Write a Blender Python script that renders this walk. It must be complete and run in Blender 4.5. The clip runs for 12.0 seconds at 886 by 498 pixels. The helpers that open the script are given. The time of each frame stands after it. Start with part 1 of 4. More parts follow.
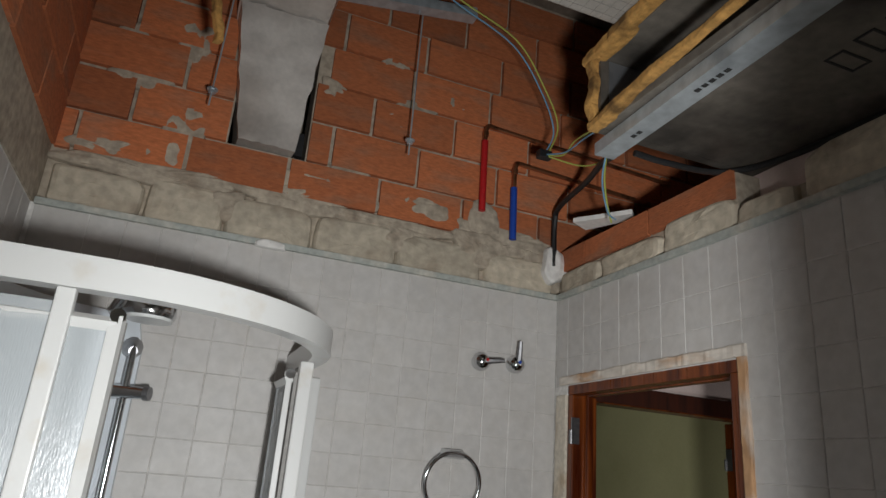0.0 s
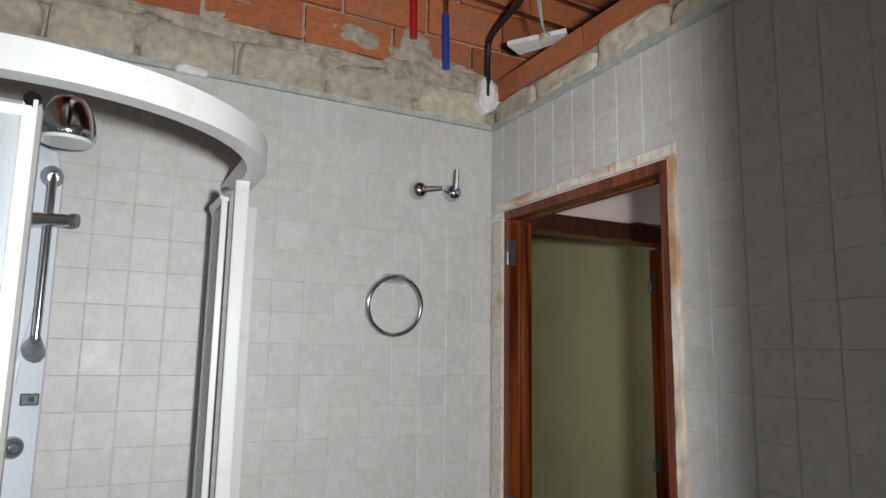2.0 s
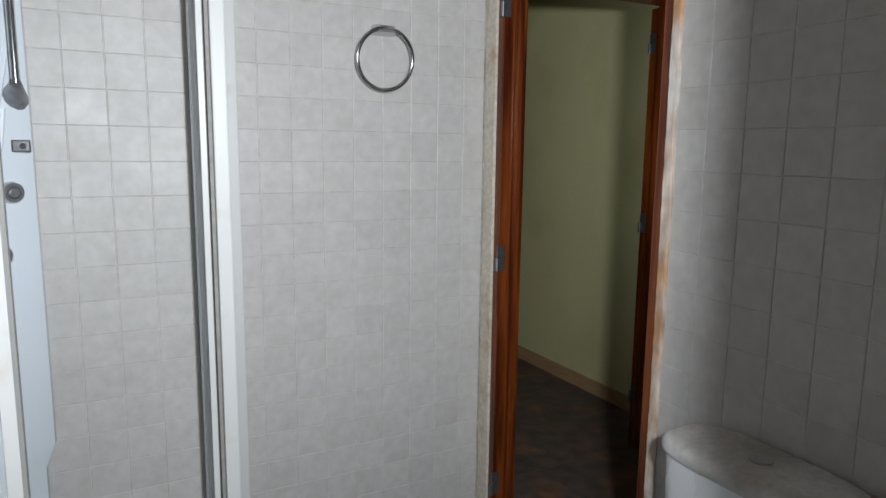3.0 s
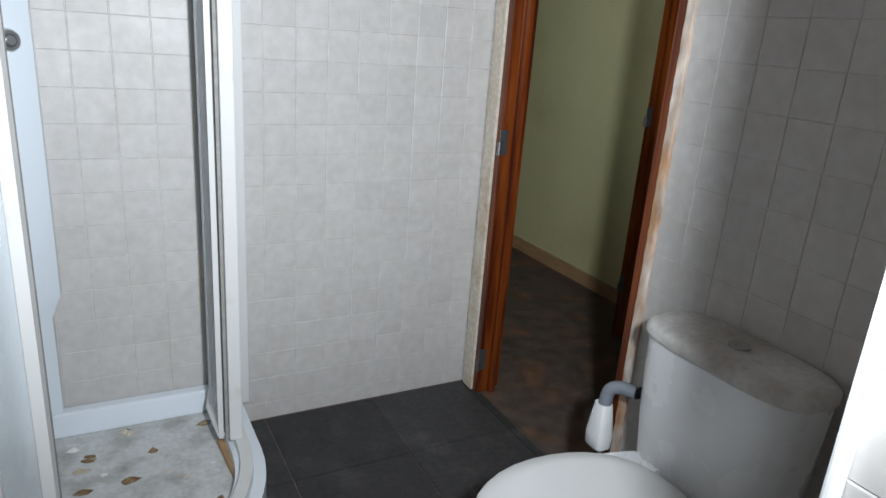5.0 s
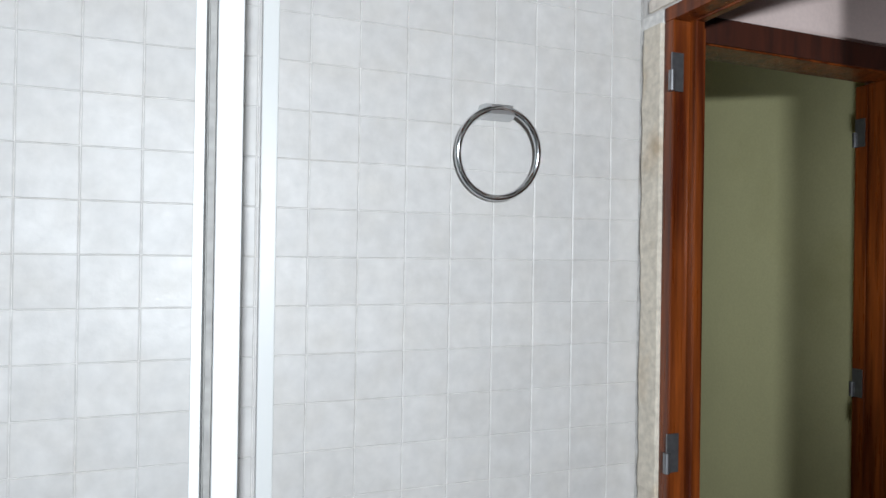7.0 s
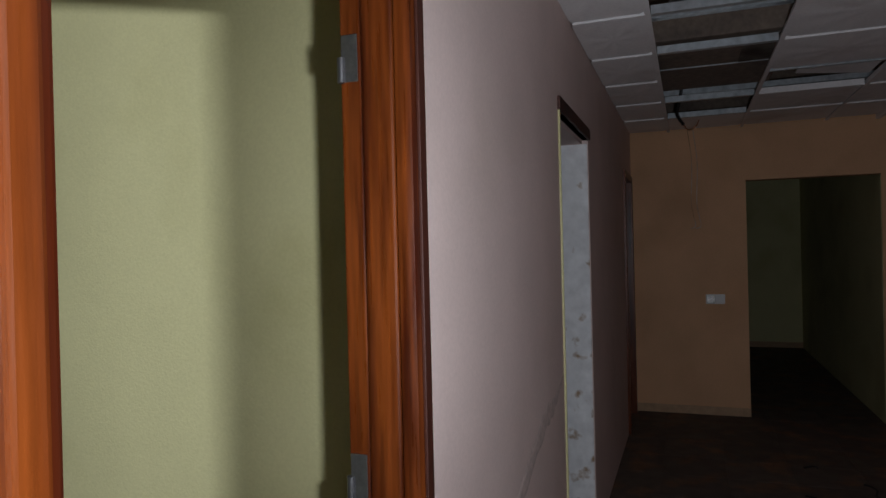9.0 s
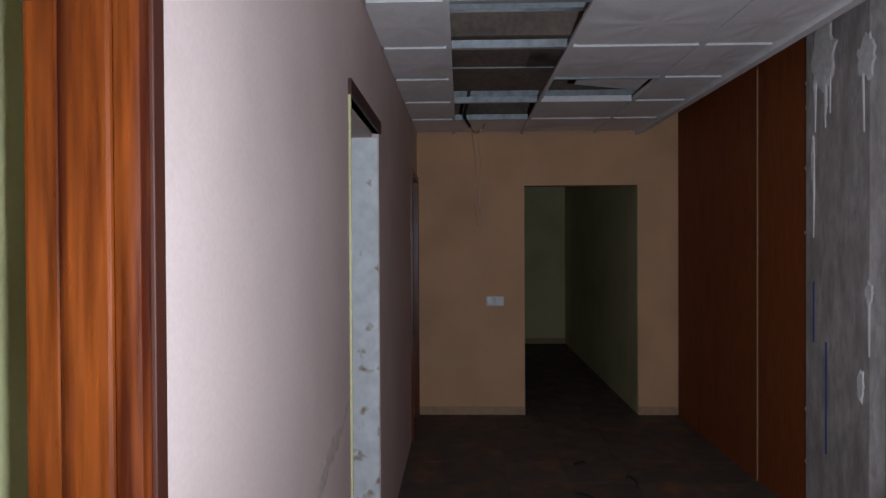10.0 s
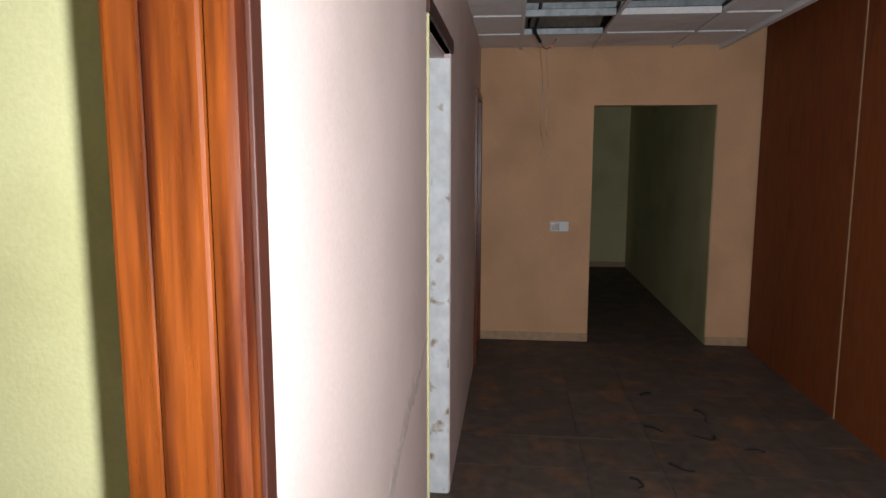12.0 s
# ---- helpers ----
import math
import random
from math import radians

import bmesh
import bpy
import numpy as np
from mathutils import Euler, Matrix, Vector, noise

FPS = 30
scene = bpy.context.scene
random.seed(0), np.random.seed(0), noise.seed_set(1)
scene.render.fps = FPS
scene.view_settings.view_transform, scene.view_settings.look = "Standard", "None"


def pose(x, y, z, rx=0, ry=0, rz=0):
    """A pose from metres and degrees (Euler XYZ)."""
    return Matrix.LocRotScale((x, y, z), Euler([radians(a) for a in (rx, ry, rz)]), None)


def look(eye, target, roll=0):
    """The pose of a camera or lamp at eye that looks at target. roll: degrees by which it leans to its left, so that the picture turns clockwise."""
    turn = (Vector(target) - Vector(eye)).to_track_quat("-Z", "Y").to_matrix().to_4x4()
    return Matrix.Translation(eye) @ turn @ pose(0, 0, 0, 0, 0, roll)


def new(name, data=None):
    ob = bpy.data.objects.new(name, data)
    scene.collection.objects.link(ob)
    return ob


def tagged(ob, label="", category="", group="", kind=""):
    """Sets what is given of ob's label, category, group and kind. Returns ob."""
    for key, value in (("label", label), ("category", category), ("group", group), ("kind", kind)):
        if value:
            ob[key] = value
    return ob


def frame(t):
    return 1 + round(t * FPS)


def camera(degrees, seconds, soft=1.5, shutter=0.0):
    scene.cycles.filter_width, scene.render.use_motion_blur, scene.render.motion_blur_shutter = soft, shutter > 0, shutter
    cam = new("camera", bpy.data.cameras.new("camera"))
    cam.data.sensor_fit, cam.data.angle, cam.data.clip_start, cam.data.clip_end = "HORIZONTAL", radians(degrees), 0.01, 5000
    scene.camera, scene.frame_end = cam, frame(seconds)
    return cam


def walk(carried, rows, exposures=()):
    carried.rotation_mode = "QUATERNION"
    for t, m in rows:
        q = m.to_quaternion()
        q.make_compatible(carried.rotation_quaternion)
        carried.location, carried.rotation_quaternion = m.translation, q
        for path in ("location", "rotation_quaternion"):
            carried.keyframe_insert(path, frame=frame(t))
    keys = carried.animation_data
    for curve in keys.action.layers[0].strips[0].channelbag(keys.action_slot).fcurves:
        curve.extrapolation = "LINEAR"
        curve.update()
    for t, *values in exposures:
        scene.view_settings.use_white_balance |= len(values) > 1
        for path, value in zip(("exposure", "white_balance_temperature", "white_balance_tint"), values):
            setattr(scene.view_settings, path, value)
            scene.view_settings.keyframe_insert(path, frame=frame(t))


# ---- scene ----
cam = camera(66.9, 12.0, soft=1.5)
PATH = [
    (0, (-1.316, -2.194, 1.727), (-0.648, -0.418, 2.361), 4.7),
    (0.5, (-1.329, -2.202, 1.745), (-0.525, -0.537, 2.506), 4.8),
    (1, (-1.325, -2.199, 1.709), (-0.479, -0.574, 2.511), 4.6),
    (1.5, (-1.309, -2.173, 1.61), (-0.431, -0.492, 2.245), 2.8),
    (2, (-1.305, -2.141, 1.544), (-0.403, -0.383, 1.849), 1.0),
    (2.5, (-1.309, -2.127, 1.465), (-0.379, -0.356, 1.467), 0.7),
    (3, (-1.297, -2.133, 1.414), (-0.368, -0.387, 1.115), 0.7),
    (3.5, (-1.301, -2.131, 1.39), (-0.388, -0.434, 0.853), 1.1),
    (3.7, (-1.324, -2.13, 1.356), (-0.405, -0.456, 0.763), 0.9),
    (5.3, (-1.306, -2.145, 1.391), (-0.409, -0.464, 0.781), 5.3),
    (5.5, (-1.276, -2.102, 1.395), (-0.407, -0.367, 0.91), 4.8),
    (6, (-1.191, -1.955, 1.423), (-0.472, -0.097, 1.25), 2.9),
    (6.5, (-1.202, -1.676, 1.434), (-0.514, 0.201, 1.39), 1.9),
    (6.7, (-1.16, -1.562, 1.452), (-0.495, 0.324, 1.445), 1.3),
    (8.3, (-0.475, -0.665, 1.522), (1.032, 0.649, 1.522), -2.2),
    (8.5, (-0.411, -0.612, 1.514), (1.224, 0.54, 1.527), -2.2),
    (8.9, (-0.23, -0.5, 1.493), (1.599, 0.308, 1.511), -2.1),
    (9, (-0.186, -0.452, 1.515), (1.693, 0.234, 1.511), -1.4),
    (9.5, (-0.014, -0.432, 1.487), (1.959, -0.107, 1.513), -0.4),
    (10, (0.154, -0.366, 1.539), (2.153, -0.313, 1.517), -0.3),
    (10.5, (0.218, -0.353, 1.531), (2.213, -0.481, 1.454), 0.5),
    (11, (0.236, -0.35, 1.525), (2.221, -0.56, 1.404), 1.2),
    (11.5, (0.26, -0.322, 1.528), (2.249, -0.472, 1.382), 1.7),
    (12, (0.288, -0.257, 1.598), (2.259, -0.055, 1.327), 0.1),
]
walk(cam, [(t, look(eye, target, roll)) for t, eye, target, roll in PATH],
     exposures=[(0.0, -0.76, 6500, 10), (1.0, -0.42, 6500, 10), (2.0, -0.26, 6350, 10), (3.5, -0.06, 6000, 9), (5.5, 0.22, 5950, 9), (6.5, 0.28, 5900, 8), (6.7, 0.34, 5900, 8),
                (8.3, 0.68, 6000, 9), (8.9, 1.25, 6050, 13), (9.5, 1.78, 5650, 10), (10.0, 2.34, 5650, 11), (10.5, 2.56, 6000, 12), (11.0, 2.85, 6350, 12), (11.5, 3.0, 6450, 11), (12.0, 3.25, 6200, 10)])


# ---- light: the hand-held lamp at its two stops, and a night-dark world ----
world = bpy.data.worlds.new("night")
scene.world = world
world.use_nodes = True
world.node_tree.nodes["Background"].inputs[0].default_value = (0.5, 0.55, 0.65, 1)
world.node_tree.nodes["Background"].inputs[1].default_value = 0.0004


def torch(name, eye, target, watts, cone, blend=0.6, size=0.012):
    lamp = bpy.data.lights.new(name, "SPOT")
    lamp.energy, lamp.spot_size, lamp.spot_blend, lamp.shadow_soft_size = watts, radians(cone), blend, size
    lamp.color = (0.98, 1.0, 1.0)
    ob = new(name, lamp)
    ob.matrix_world = look(eye, target)
    return tagged(ob, "cold white hand lamp beam", "lamp", kind="structure")


torch("torch_bathroom", (-1.15, -2.292, 1.59), (-0.56, -0.4, 1.62), 208, 124, 1.0, 0.05)
torch("torch_corridor", (0.06, -0.55, 1.49), (3.0, -0.60, 1.62), 26, 144, 1.0, 0.03)


# ---- materials ----
def material(name, base, rough=0.6, metal=0.0, vary=0.0, stain=None, stain_scale=3.0, stain_low=0.5, stain_high=0.7,
             grain=0.0, grain_scale=60.0, bump=0.0, bump_scale=40.0, spread=0.0, stretch=(1, 1, 1), gloss_vary=0.0):
    """A surface: base colour, broad stains of a second colour, fine grain, relief, and a spread from piece to piece."""
    m = bpy.data.materials.new(name)
    m.use_nodes = True
    nodes, links = m.node_tree.nodes, m.node_tree.links
    shader = nodes["Principled BSDF"]
    shader.inputs["Roughness"].default_value, shader.inputs["Metallic"].default_value = rough, metal
    geo = nodes.new("ShaderNodeNewGeometry")
    mapping = nodes.new("ShaderNodeMapping")
    mapping.inputs["Scale"].default_value = stretch
    links.new(geo.outputs["Position"], mapping.inputs["Vector"])

    def noise_node(scale, detail=6.0):
        n = nodes.new("ShaderNodeTexNoise")
        n.inputs["Scale"].default_value, n.inputs["Detail"].default_value = scale, detail
        links.new(mapping.outputs[0], n.inputs["Vector"])
        return n.outputs["Fac"]

    def mix(kind, fac, a, b):
        n = nodes.new("ShaderNodeMix")
        n.data_type, n.blend_type = "RGBA", kind
        for socket, value in ((n.inputs[0], fac), (n.inputs[6], a), (n.inputs[7], b)):
            if isinstance(value, (int, float)):
                socket.default_value = value
            elif isinstance(value, tuple):
                socket.default_value = (*value, 1)
            else:
                links.new(value, socket)
        return n.outputs[2]

    def ramp(value, low, high, out_low=0.0, out_high=1.0):
        n = nodes.new("ShaderNodeMapRange")
        n.inputs[1].default_value, n.inputs[2].default_value = low, high
        n.inputs[3].default_value, n.inputs[4].default_value = out_low, out_high
        links.new(value, n.inputs[0])
        return n.outputs[0]

    colour = mix("MIX", 0.0, base, base)
    if stain:
        colour = mix("MIX", ramp(noise_node(stain_scale, 8), stain_low, stain_high), colour, stain)
    if vary:
        colour = mix("MULTIPLY", 1.0, colour, _grey(nodes, links, ramp(noise_node(2.2, 4), 0.3, 0.7, 1 - vary, 1 + vary * 0.4)))
    if grain:
        colour = mix("MULTIPLY", 1.0, colour, _grey(nodes, links, ramp(noise_node(grain_scale, 5), 0.3, 0.7, 1 - grain, 1 + grain * 0.5)))
    if spread:
        info = nodes.new("ShaderNodeObjectInfo")
        colour = mix("MULTIPLY", 1.0, colour, _grey(nodes, links, ramp(info.outputs["Random"], 0, 1, 1 - spread, 1 + spread * 0.3)))
    links.new(colour, shader.inputs["Base Color"])
    if gloss_vary:
        links.new(ramp(noise_node(7.0, 6), 0.3, 0.7, rough, min(1.0, rough + gloss_vary)), shader.inputs["Roughness"])
    if bump:
        b = nodes.new("ShaderNodeBump")
        b.inputs["Strength"].default_value, b.inputs["Distance"].default_value = 1.0, bump
        links.new(noise_node(bump_scale, 6), b.inputs["Height"])
        links.new(b.outputs[0], shader.inputs["Normal"])
    return m


def _grey(nodes, links, value):
    n = nodes.new("ShaderNodeCombineColor")
    for k in range(3):
        links.new(value, n.inputs[k])
    return n.outputs[0]


TILE = material("wall_tile", (0.53, 0.51, 0.49), 0.42, stain=(0.505, 0.478, 0.447), stain_scale=11, stain_low=0.42, stain_high=0.78, grain=0.09, grain_scale=30, bump=0.0008, bump_scale=45, spread=0.05, gloss_vary=0.15)
GROUT = material("grout", (0.70, 0.68, 0.65), 0.9, stain=(0.50, 0.45, 0.39), stain_scale=5, grain=0.2, bump=0.0005, bump_scale=150)
BRICK = material("hollow_brick", (0.54, 0.165, 0.062), 0.9, stain=(0.40, 0.18, 0.10), stain_scale=5, stain_low=0.5, stain_high=0.75, grain=0.22, grain_scale=45, bump=0.0018, bump_scale=70, spread=0.35, stretch=(1, 1, 3))
MORTAR = material("mortar", (0.43, 0.365, 0.285), 0.95, stain=(0.30, 0.24, 0.18), stain_scale=9, grain=0.3, grain_scale=40, bump=0.004, bump_scale=28)
DAUB = material("cement_daub", (0.55, 0.48, 0.375), 0.95, stain=(0.42, 0.35, 0.265), stain_scale=8, grain=0.25, grain_scale=30, bump=0.004, bump_scale=22, spread=0.2)
SLATE = material("slate_tile", (0.045, 0.043, 0.044), 0.55, stain=(0.09, 0.085, 0.08), stain_scale=8, stain_low=0.52, stain_high=0.8, grain=0.3, grain_scale=50, bump=0.0012, bump_scale=30, spread=0.2, gloss_vary=0.25)
WOOD = material("stained_wood", (0.185, 0.042, 0.006), 0.24, stain=(0.055, 0.009, 0.002), stain_scale=2.6, stain_low=0.40, stain_high=0.66, grain=0.3, grain_scale=9, bump=0.00012, bump_scale=40, stretch=(12, 12, 0.7), gloss_vary=0.18)
CASING = material("dark_stained_edge", (0.050, 0.010, 0.003), 0.6, stain=(0.022, 0.005, 0.002), stain_scale=4, grain=0.25, grain_scale=12, stretch=(6, 6, 1))
DARKWOOD = material("panel_wood", (0.24, 0.056, 0.006), 0.62, stain=(0.16, 0.034, 0.004), stain_scale=2.2, vary=0.15, grain=0.16, grain_scale=14, bump=0.0004, bump_scale=40, stretch=(4, 4, 0.9), gloss_vary=0.2)
RAWWOOD = material("raw_pine", (0.47, 0.27, 0.14), 0.8, stain=(0.66, 0.61, 0.55), stain_scale=6, stain_low=0.40, stain_high=0.60, grain=0.3, grain_scale=20, bump=0.0015, bump_scale=30, stretch=(2, 2, 0.8))
RAWTOP = material("chipped_pine_and_plaster", (0.64, 0.58, 0.51), 0.85, stain=(0.50, 0.30, 0.17), stain_scale=9, stain_low=0.50, stain_high=0.68, grain=0.2, grain_scale=25, bump=0.0015, bump_scale=30, stretch=(1, 0.7, 2))
RAWPLASTER = material("raw_plaster", (0.60, 0.54, 0.45), 0.92, stain=(0.47, 0.37, 0.26), stain_scale=7, stain_low=0.5, stain_high=0.7, grain=0.2, bump=0.003, bump_scale=25)
PINK = material("pinkish_paint", (0.70, 0.56, 0.515), 0.75, vary=0.08, stain=(0.60, 0.48, 0.42), stain_scale=1.5, stain_low=0.55, stain_high=0.85, grain=0.05, grain_scale=120, bump=0.0003, bump_scale=130)
PEACH = material("peach_paint", (0.74, 0.45, 0.25), 0.75, vary=0.1, stain=(0.62, 0.365, 0.195), stain_scale=1.8, stain_low=0.5, stain_high=0.8, grain=0.06, grain_scale=90, bump=0.0008, bump_scale=120)
GREEN = material("green_paint", (0.59, 0.56, 0.30), 0.75, vary=0.06, grain=0.05, grain_scale=110, bump=0.0008, bump_scale=130, stain=(0.48, 0.45, 0.22), stain_scale=1.5)
WHITEWASH = material("stained_white_plaster", (0.78, 0.79, 0.80), 0.8, stain=(0.34, 0.24, 0.15), stain_scale=11, stain_low=0.60, stain_high=0.70, grain=0.15, grain_scale=18, bump=0.0015, bump_scale=40)
CONCRETE = material("concrete", (0.43, 0.395, 0.375), 0.85, stain=(0.27, 0.24, 0.22), stain_scale=4, stain_low=0.42, stain_high=0.7, grain=0.3, grain_scale=16, bump=0.003, bump_scale=30, stretch=(2.5, 2.5, 0.8))
SPLASH = material("white_splash", (0.72, 0.70, 0.67), 0.8, grain=0.15, grain_scale=40, bump=0.002, bump_scale=40)
BLUE = material("blue_mark", (0.05, 0.10, 0.30), 0.8, grain=0.3, grain_scale=60)
FLOOR = material("worn_floor", (0.105, 0.078, 0.062), 0.6, stain=(0.21, 0.105, 0.055), stain_scale=4.5, stain_low=0.50, stain_high=0.72, grain=0.35, grain_scale=14, bump=0.0015, bump_scale=20, spread=0.15, gloss_vary=0.3)
LAMINATE = material("skirting_wood", (0.40, 0.25, 0.13), 0.5, grain=0.2, grain_scale=10, stretch=(1, 1, 8))
SKIRT = material("peach_skirting", (0.50, 0.33, 0.19), 0.5, grain=0.15, grain_scale=20)
CEIL = material("ceiling_tile", (0.86, 0.84, 0.84), 0.6, stain=(0.56, 0.51, 0.48), stain_scale=2.5, stain_low=0.55, stain_high=0.85, grain=0.06, grain_scale=60, bump=0.0002, bump_scale=90)
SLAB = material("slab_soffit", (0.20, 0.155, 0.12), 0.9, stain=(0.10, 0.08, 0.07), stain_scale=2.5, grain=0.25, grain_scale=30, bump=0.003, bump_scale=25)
STEEL = material("galvanised_steel", (0.50, 0.55, 0.58), 0.36, 0.45, stain=(0.36, 0.40, 0.43), stain_scale=12, grain=0.2, grain_scale=30, bump=0.0004, bump_scale=30)
SATIN = material("satin_chrome", (0.60, 0.61, 0.62), 0.28, 0.9, grain=0.06, grain_scale=40)
CHROME = material("chrome", (0.62, 0.63, 0.64), 0.12, 1.0, grain=0.06, grain_scale=40)
DULLMETAL = material("hinge_steel", (0.30, 0.30, 0.31), 0.38, 0.9, grain=0.2, grain_scale=60)
WHITEMETAL = material("white_lacquer", (0.64, 0.64, 0.625), 0.3, vary=0.05, stain=(0.54, 0.49, 0.41), stain_scale=9, stain_low=0.6, stain_high=0.8)
RUBBER = material("grey_seal", (0.28, 0.27, 0.255), 0.7, grain=0.2)
ACRYLIC = material("white_acrylic", (0.74, 0.79, 0.84), 0.16, vary=0.03, gloss_vary=0.08)
CERAMIC = material("white_ceramic", (0.78, 0.79, 0.80), 0.12, vary=0.05, stain=(0.62, 0.60, 0.56), stain_scale=6, stain_low=0.6, stain_high=0.95, gloss_vary=0.3)
# Lid ceramic; its grey blotches put the partition's shade into the colour.
SHADED_LID = material("shade_toned_ceramic", (0.66, 0.65, 0.63), 0.5, stain=(0.34, 0.32, 0.29), stain_scale=5, stain_low=0.4, stain_high=0.7, grain=0.15, grain_scale=60)
TRAY = material("shower_tray", (0.62, 0.63, 0.62), 0.4, stain=(0.36, 0.35, 0.32), stain_scale=9, stain_low=0.45, stain_high=0.7, grain=0.15, gloss_vary=0.3)
DUSTFOIL = material("dusty_foil_facing", (0.52, 0.49, 0.45), 0.42, 0.3, stain=(0.14, 0.12, 0.10), stain_scale=1.7, stain_low=0.48, stain_high=0.78, grain=0.15, grain_scale=50, bump=0.002, bump_scale=20, gloss_vary=0.2)
SCRIM = material("scrim_thread", (0.30, 0.28, 0.255), 0.6, 0.1, grain=0.2)
FOIL = material("foil_facing", (0.62, 0.58, 0.54), 0.30, 0.45, stain=(0.42, 0.37, 0.33), stain_scale=3, grain=0.08, grain_scale=60, bump=0.0012, bump_scale=18, gloss_vary=0.2)
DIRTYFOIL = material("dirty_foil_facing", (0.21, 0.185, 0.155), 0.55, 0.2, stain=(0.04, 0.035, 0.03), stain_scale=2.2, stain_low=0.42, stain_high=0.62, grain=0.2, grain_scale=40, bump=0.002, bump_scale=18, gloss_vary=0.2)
INNERFOIL = material("inner_foil", (0.40, 0.41, 0.43), 0.3, 0.8, stain=(0.1, 0.1, 0.1), stain_scale=4, bump=0.004, bump_scale=15)
WOOL = material("yellow_glass_wool", (0.56, 0.30, 0.085), 0.95, stain=(0.16, 0.085, 0.025), stain_scale=11, stain_low=0.48, stain_high=0.66, grain=0.3, grain_scale=60, bump=0.008, bump_scale=45)
RED = material("red_pipe_sleeve", (0.45, 0.012, 0.015), 0.45, grain=0.15)
BLUEPIPE = material("blue_pipe_sleeve", (0.012, 0.06, 0.36), 0.45, grain=0.15)
COPPER = material("copper", (0.55, 0.24, 0.12), 0.35, 0.9, stain=(0.2, 0.09, 0.05), stain_scale=20)
BLACK = material("black_plastic", (0.015, 0.015, 0.016), 0.5, grain=0.3)
WIREBLUE = material("light_blue_wire", (0.16, 0.34, 0.50), 0.45)
WIREGREEN = material("yellow_green_wire", (0.42, 0.46, 0.10), 0.45)
GREYPLASTIC = material("grey_plastic", (0.19, 0.21, 0.24), 0.4)
WHITEPLASTIC = material("white_plastic", (0.75, 0.76, 0.75), 0.35, vary=0.04)
TRIMGREY = material("grey_angle_trim", (0.38, 0.40, 0.37), 0.6, stain=(0.55, 0.52, 0.45), stain_scale=8, grain=0.2)
# Darker pink that paints a soft cast shadow on the corridor wall.
SHADOWPAINT = material("painted_shadow_grey", (0.57, 0.46, 0.42), 0.95, grain=0.2, grain_scale=40, stain=(0.58, 0.48, 0.43), stain_scale=9)
INK = material("dark_ink", (0.03, 0.03, 0.03), 0.7)
DEBRIS = material("brown_debris", (0.22, 0.14, 0.07), 0.9, stain=(0.4, 0.38, 0.3), stain_scale=30, grain=0.4)


def glass_material(name, tint, rough, alpha):
    m = bpy.data.materials.new(name)
    m.use_nodes = True
    nodes, links = m.node_tree.nodes, m.node_tree.links
    shader = nodes["Principled BSDF"]
    shader.inputs["Base Color"].default_value, shader.inputs["Roughness"].default_value = (*tint, 1), rough
    shader.inputs["Alpha"].default_value = alpha
    n, b = nodes.new("ShaderNodeTexNoise"), nodes.new("ShaderNodeBump")
    n.inputs["Scale"].default_value, b.inputs["Distance"].default_value = 90, 0.0012
    links.new(n.outputs["Fac"], b.inputs["Height"]), links.new(b.outputs[0], shader.inputs["Normal"])
    return m


PANE = glass_material("cloudy_pane", (0.62, 0.66, 0.68), 0.22, 0.42)


# ---- building helpers ----
def box(bm, x0, x1, y0, y1, z0, z1, bevel=0.0):
    made = bmesh.ops.create_cube(bm, size=1)["verts"]
    for v in made:
        v.co = Vector((x0 + (v.co.x + 0.5) * (x1 - x0), y0 + (v.co.y + 0.5) * (y1 - y0), z0 + (v.co.z + 0.5) * (z1 - z0)))
    if bevel:
        edges = list({e for v in made for e in v.link_edges})
        bmesh.ops.bevel(bm, geom=edges, offset=bevel, segments=2, affect="EDGES", profile=0.6)
    return bm


def boxes(*dims, bevel=0.0):
    bm = bmesh.new()
    for d in dims:
        box(bm, *d, bevel=bevel)
    return bm


def tube(bm, points, radius, sides=10, ends=None):
    """A round bar along points; ends: a second radius for the last point (taper)."""
    points = [Vector(p) for p in points]
    rings = []
    for k, p in enumerate(points):
        ahead = (points[min(k + 1, len(points) - 1)] - points[max(k - 1, 0)]).normalized()
        side = ahead.cross(Vector((0.31, 0.2, 0.93))).normalized()
        up = side.cross(ahead)
        r = radius if ends is None else radius + (ends - radius) * k / max(1, len(points) - 1)
        rings.append([bm.verts.new(p + r * (math.cos(a) * side + math.sin(a) * up)) for a in [2 * math.pi * s / sides for s in range(sides)]])
    for a, b in zip(rings, rings[1:]):
        for s in range(sides):
            bm.faces.new((a[s], a[(s + 1) % sides], b[(s + 1) % sides], b[s]))
    bm.faces.new(rings[0][::-1]), bm.faces.new(rings[-1])
    return bm


def tubes(points, radius, sides=10, ends=None):
    return tube(bmesh.new(), points, radius, sides, ends)


def spline(points, steps=8):
    """A smooth line through points."""
    p = [Vector(q) for q in points]
    p = [2 * p[0] - p[1], *p, 2 * p[-1] - p[-2]]
    out = []
    for a, b, c, d in zip(p, p[1:], p[2:], p[3:]):
        for s in range(steps):
            t = s / steps
            out.append(0.5 * ((2 * b) + (c - a) * t + (2 * a - 5 * b + 4 * c - d) * t * t + (3 * b - a - 3 * c + d) * t ** 3))
    return [*out, p[-2]]


def prism(bm, outline, z0, z1):
    """An outline in x, y raised from z0 to z1."""
    low = [bm.verts.new((x, y, z0)) for x, y in outline]
    top = [bm.verts.new((x, y, z1)) for x, y in outline]
    n = len(outline)
    for k in range(n):
        bm.faces.new((low[k], low[(k + 1) % n], top[(k + 1) % n], top[k]))
    bm.faces.new(low[::-1]), bm.faces.new(top)
    return bm


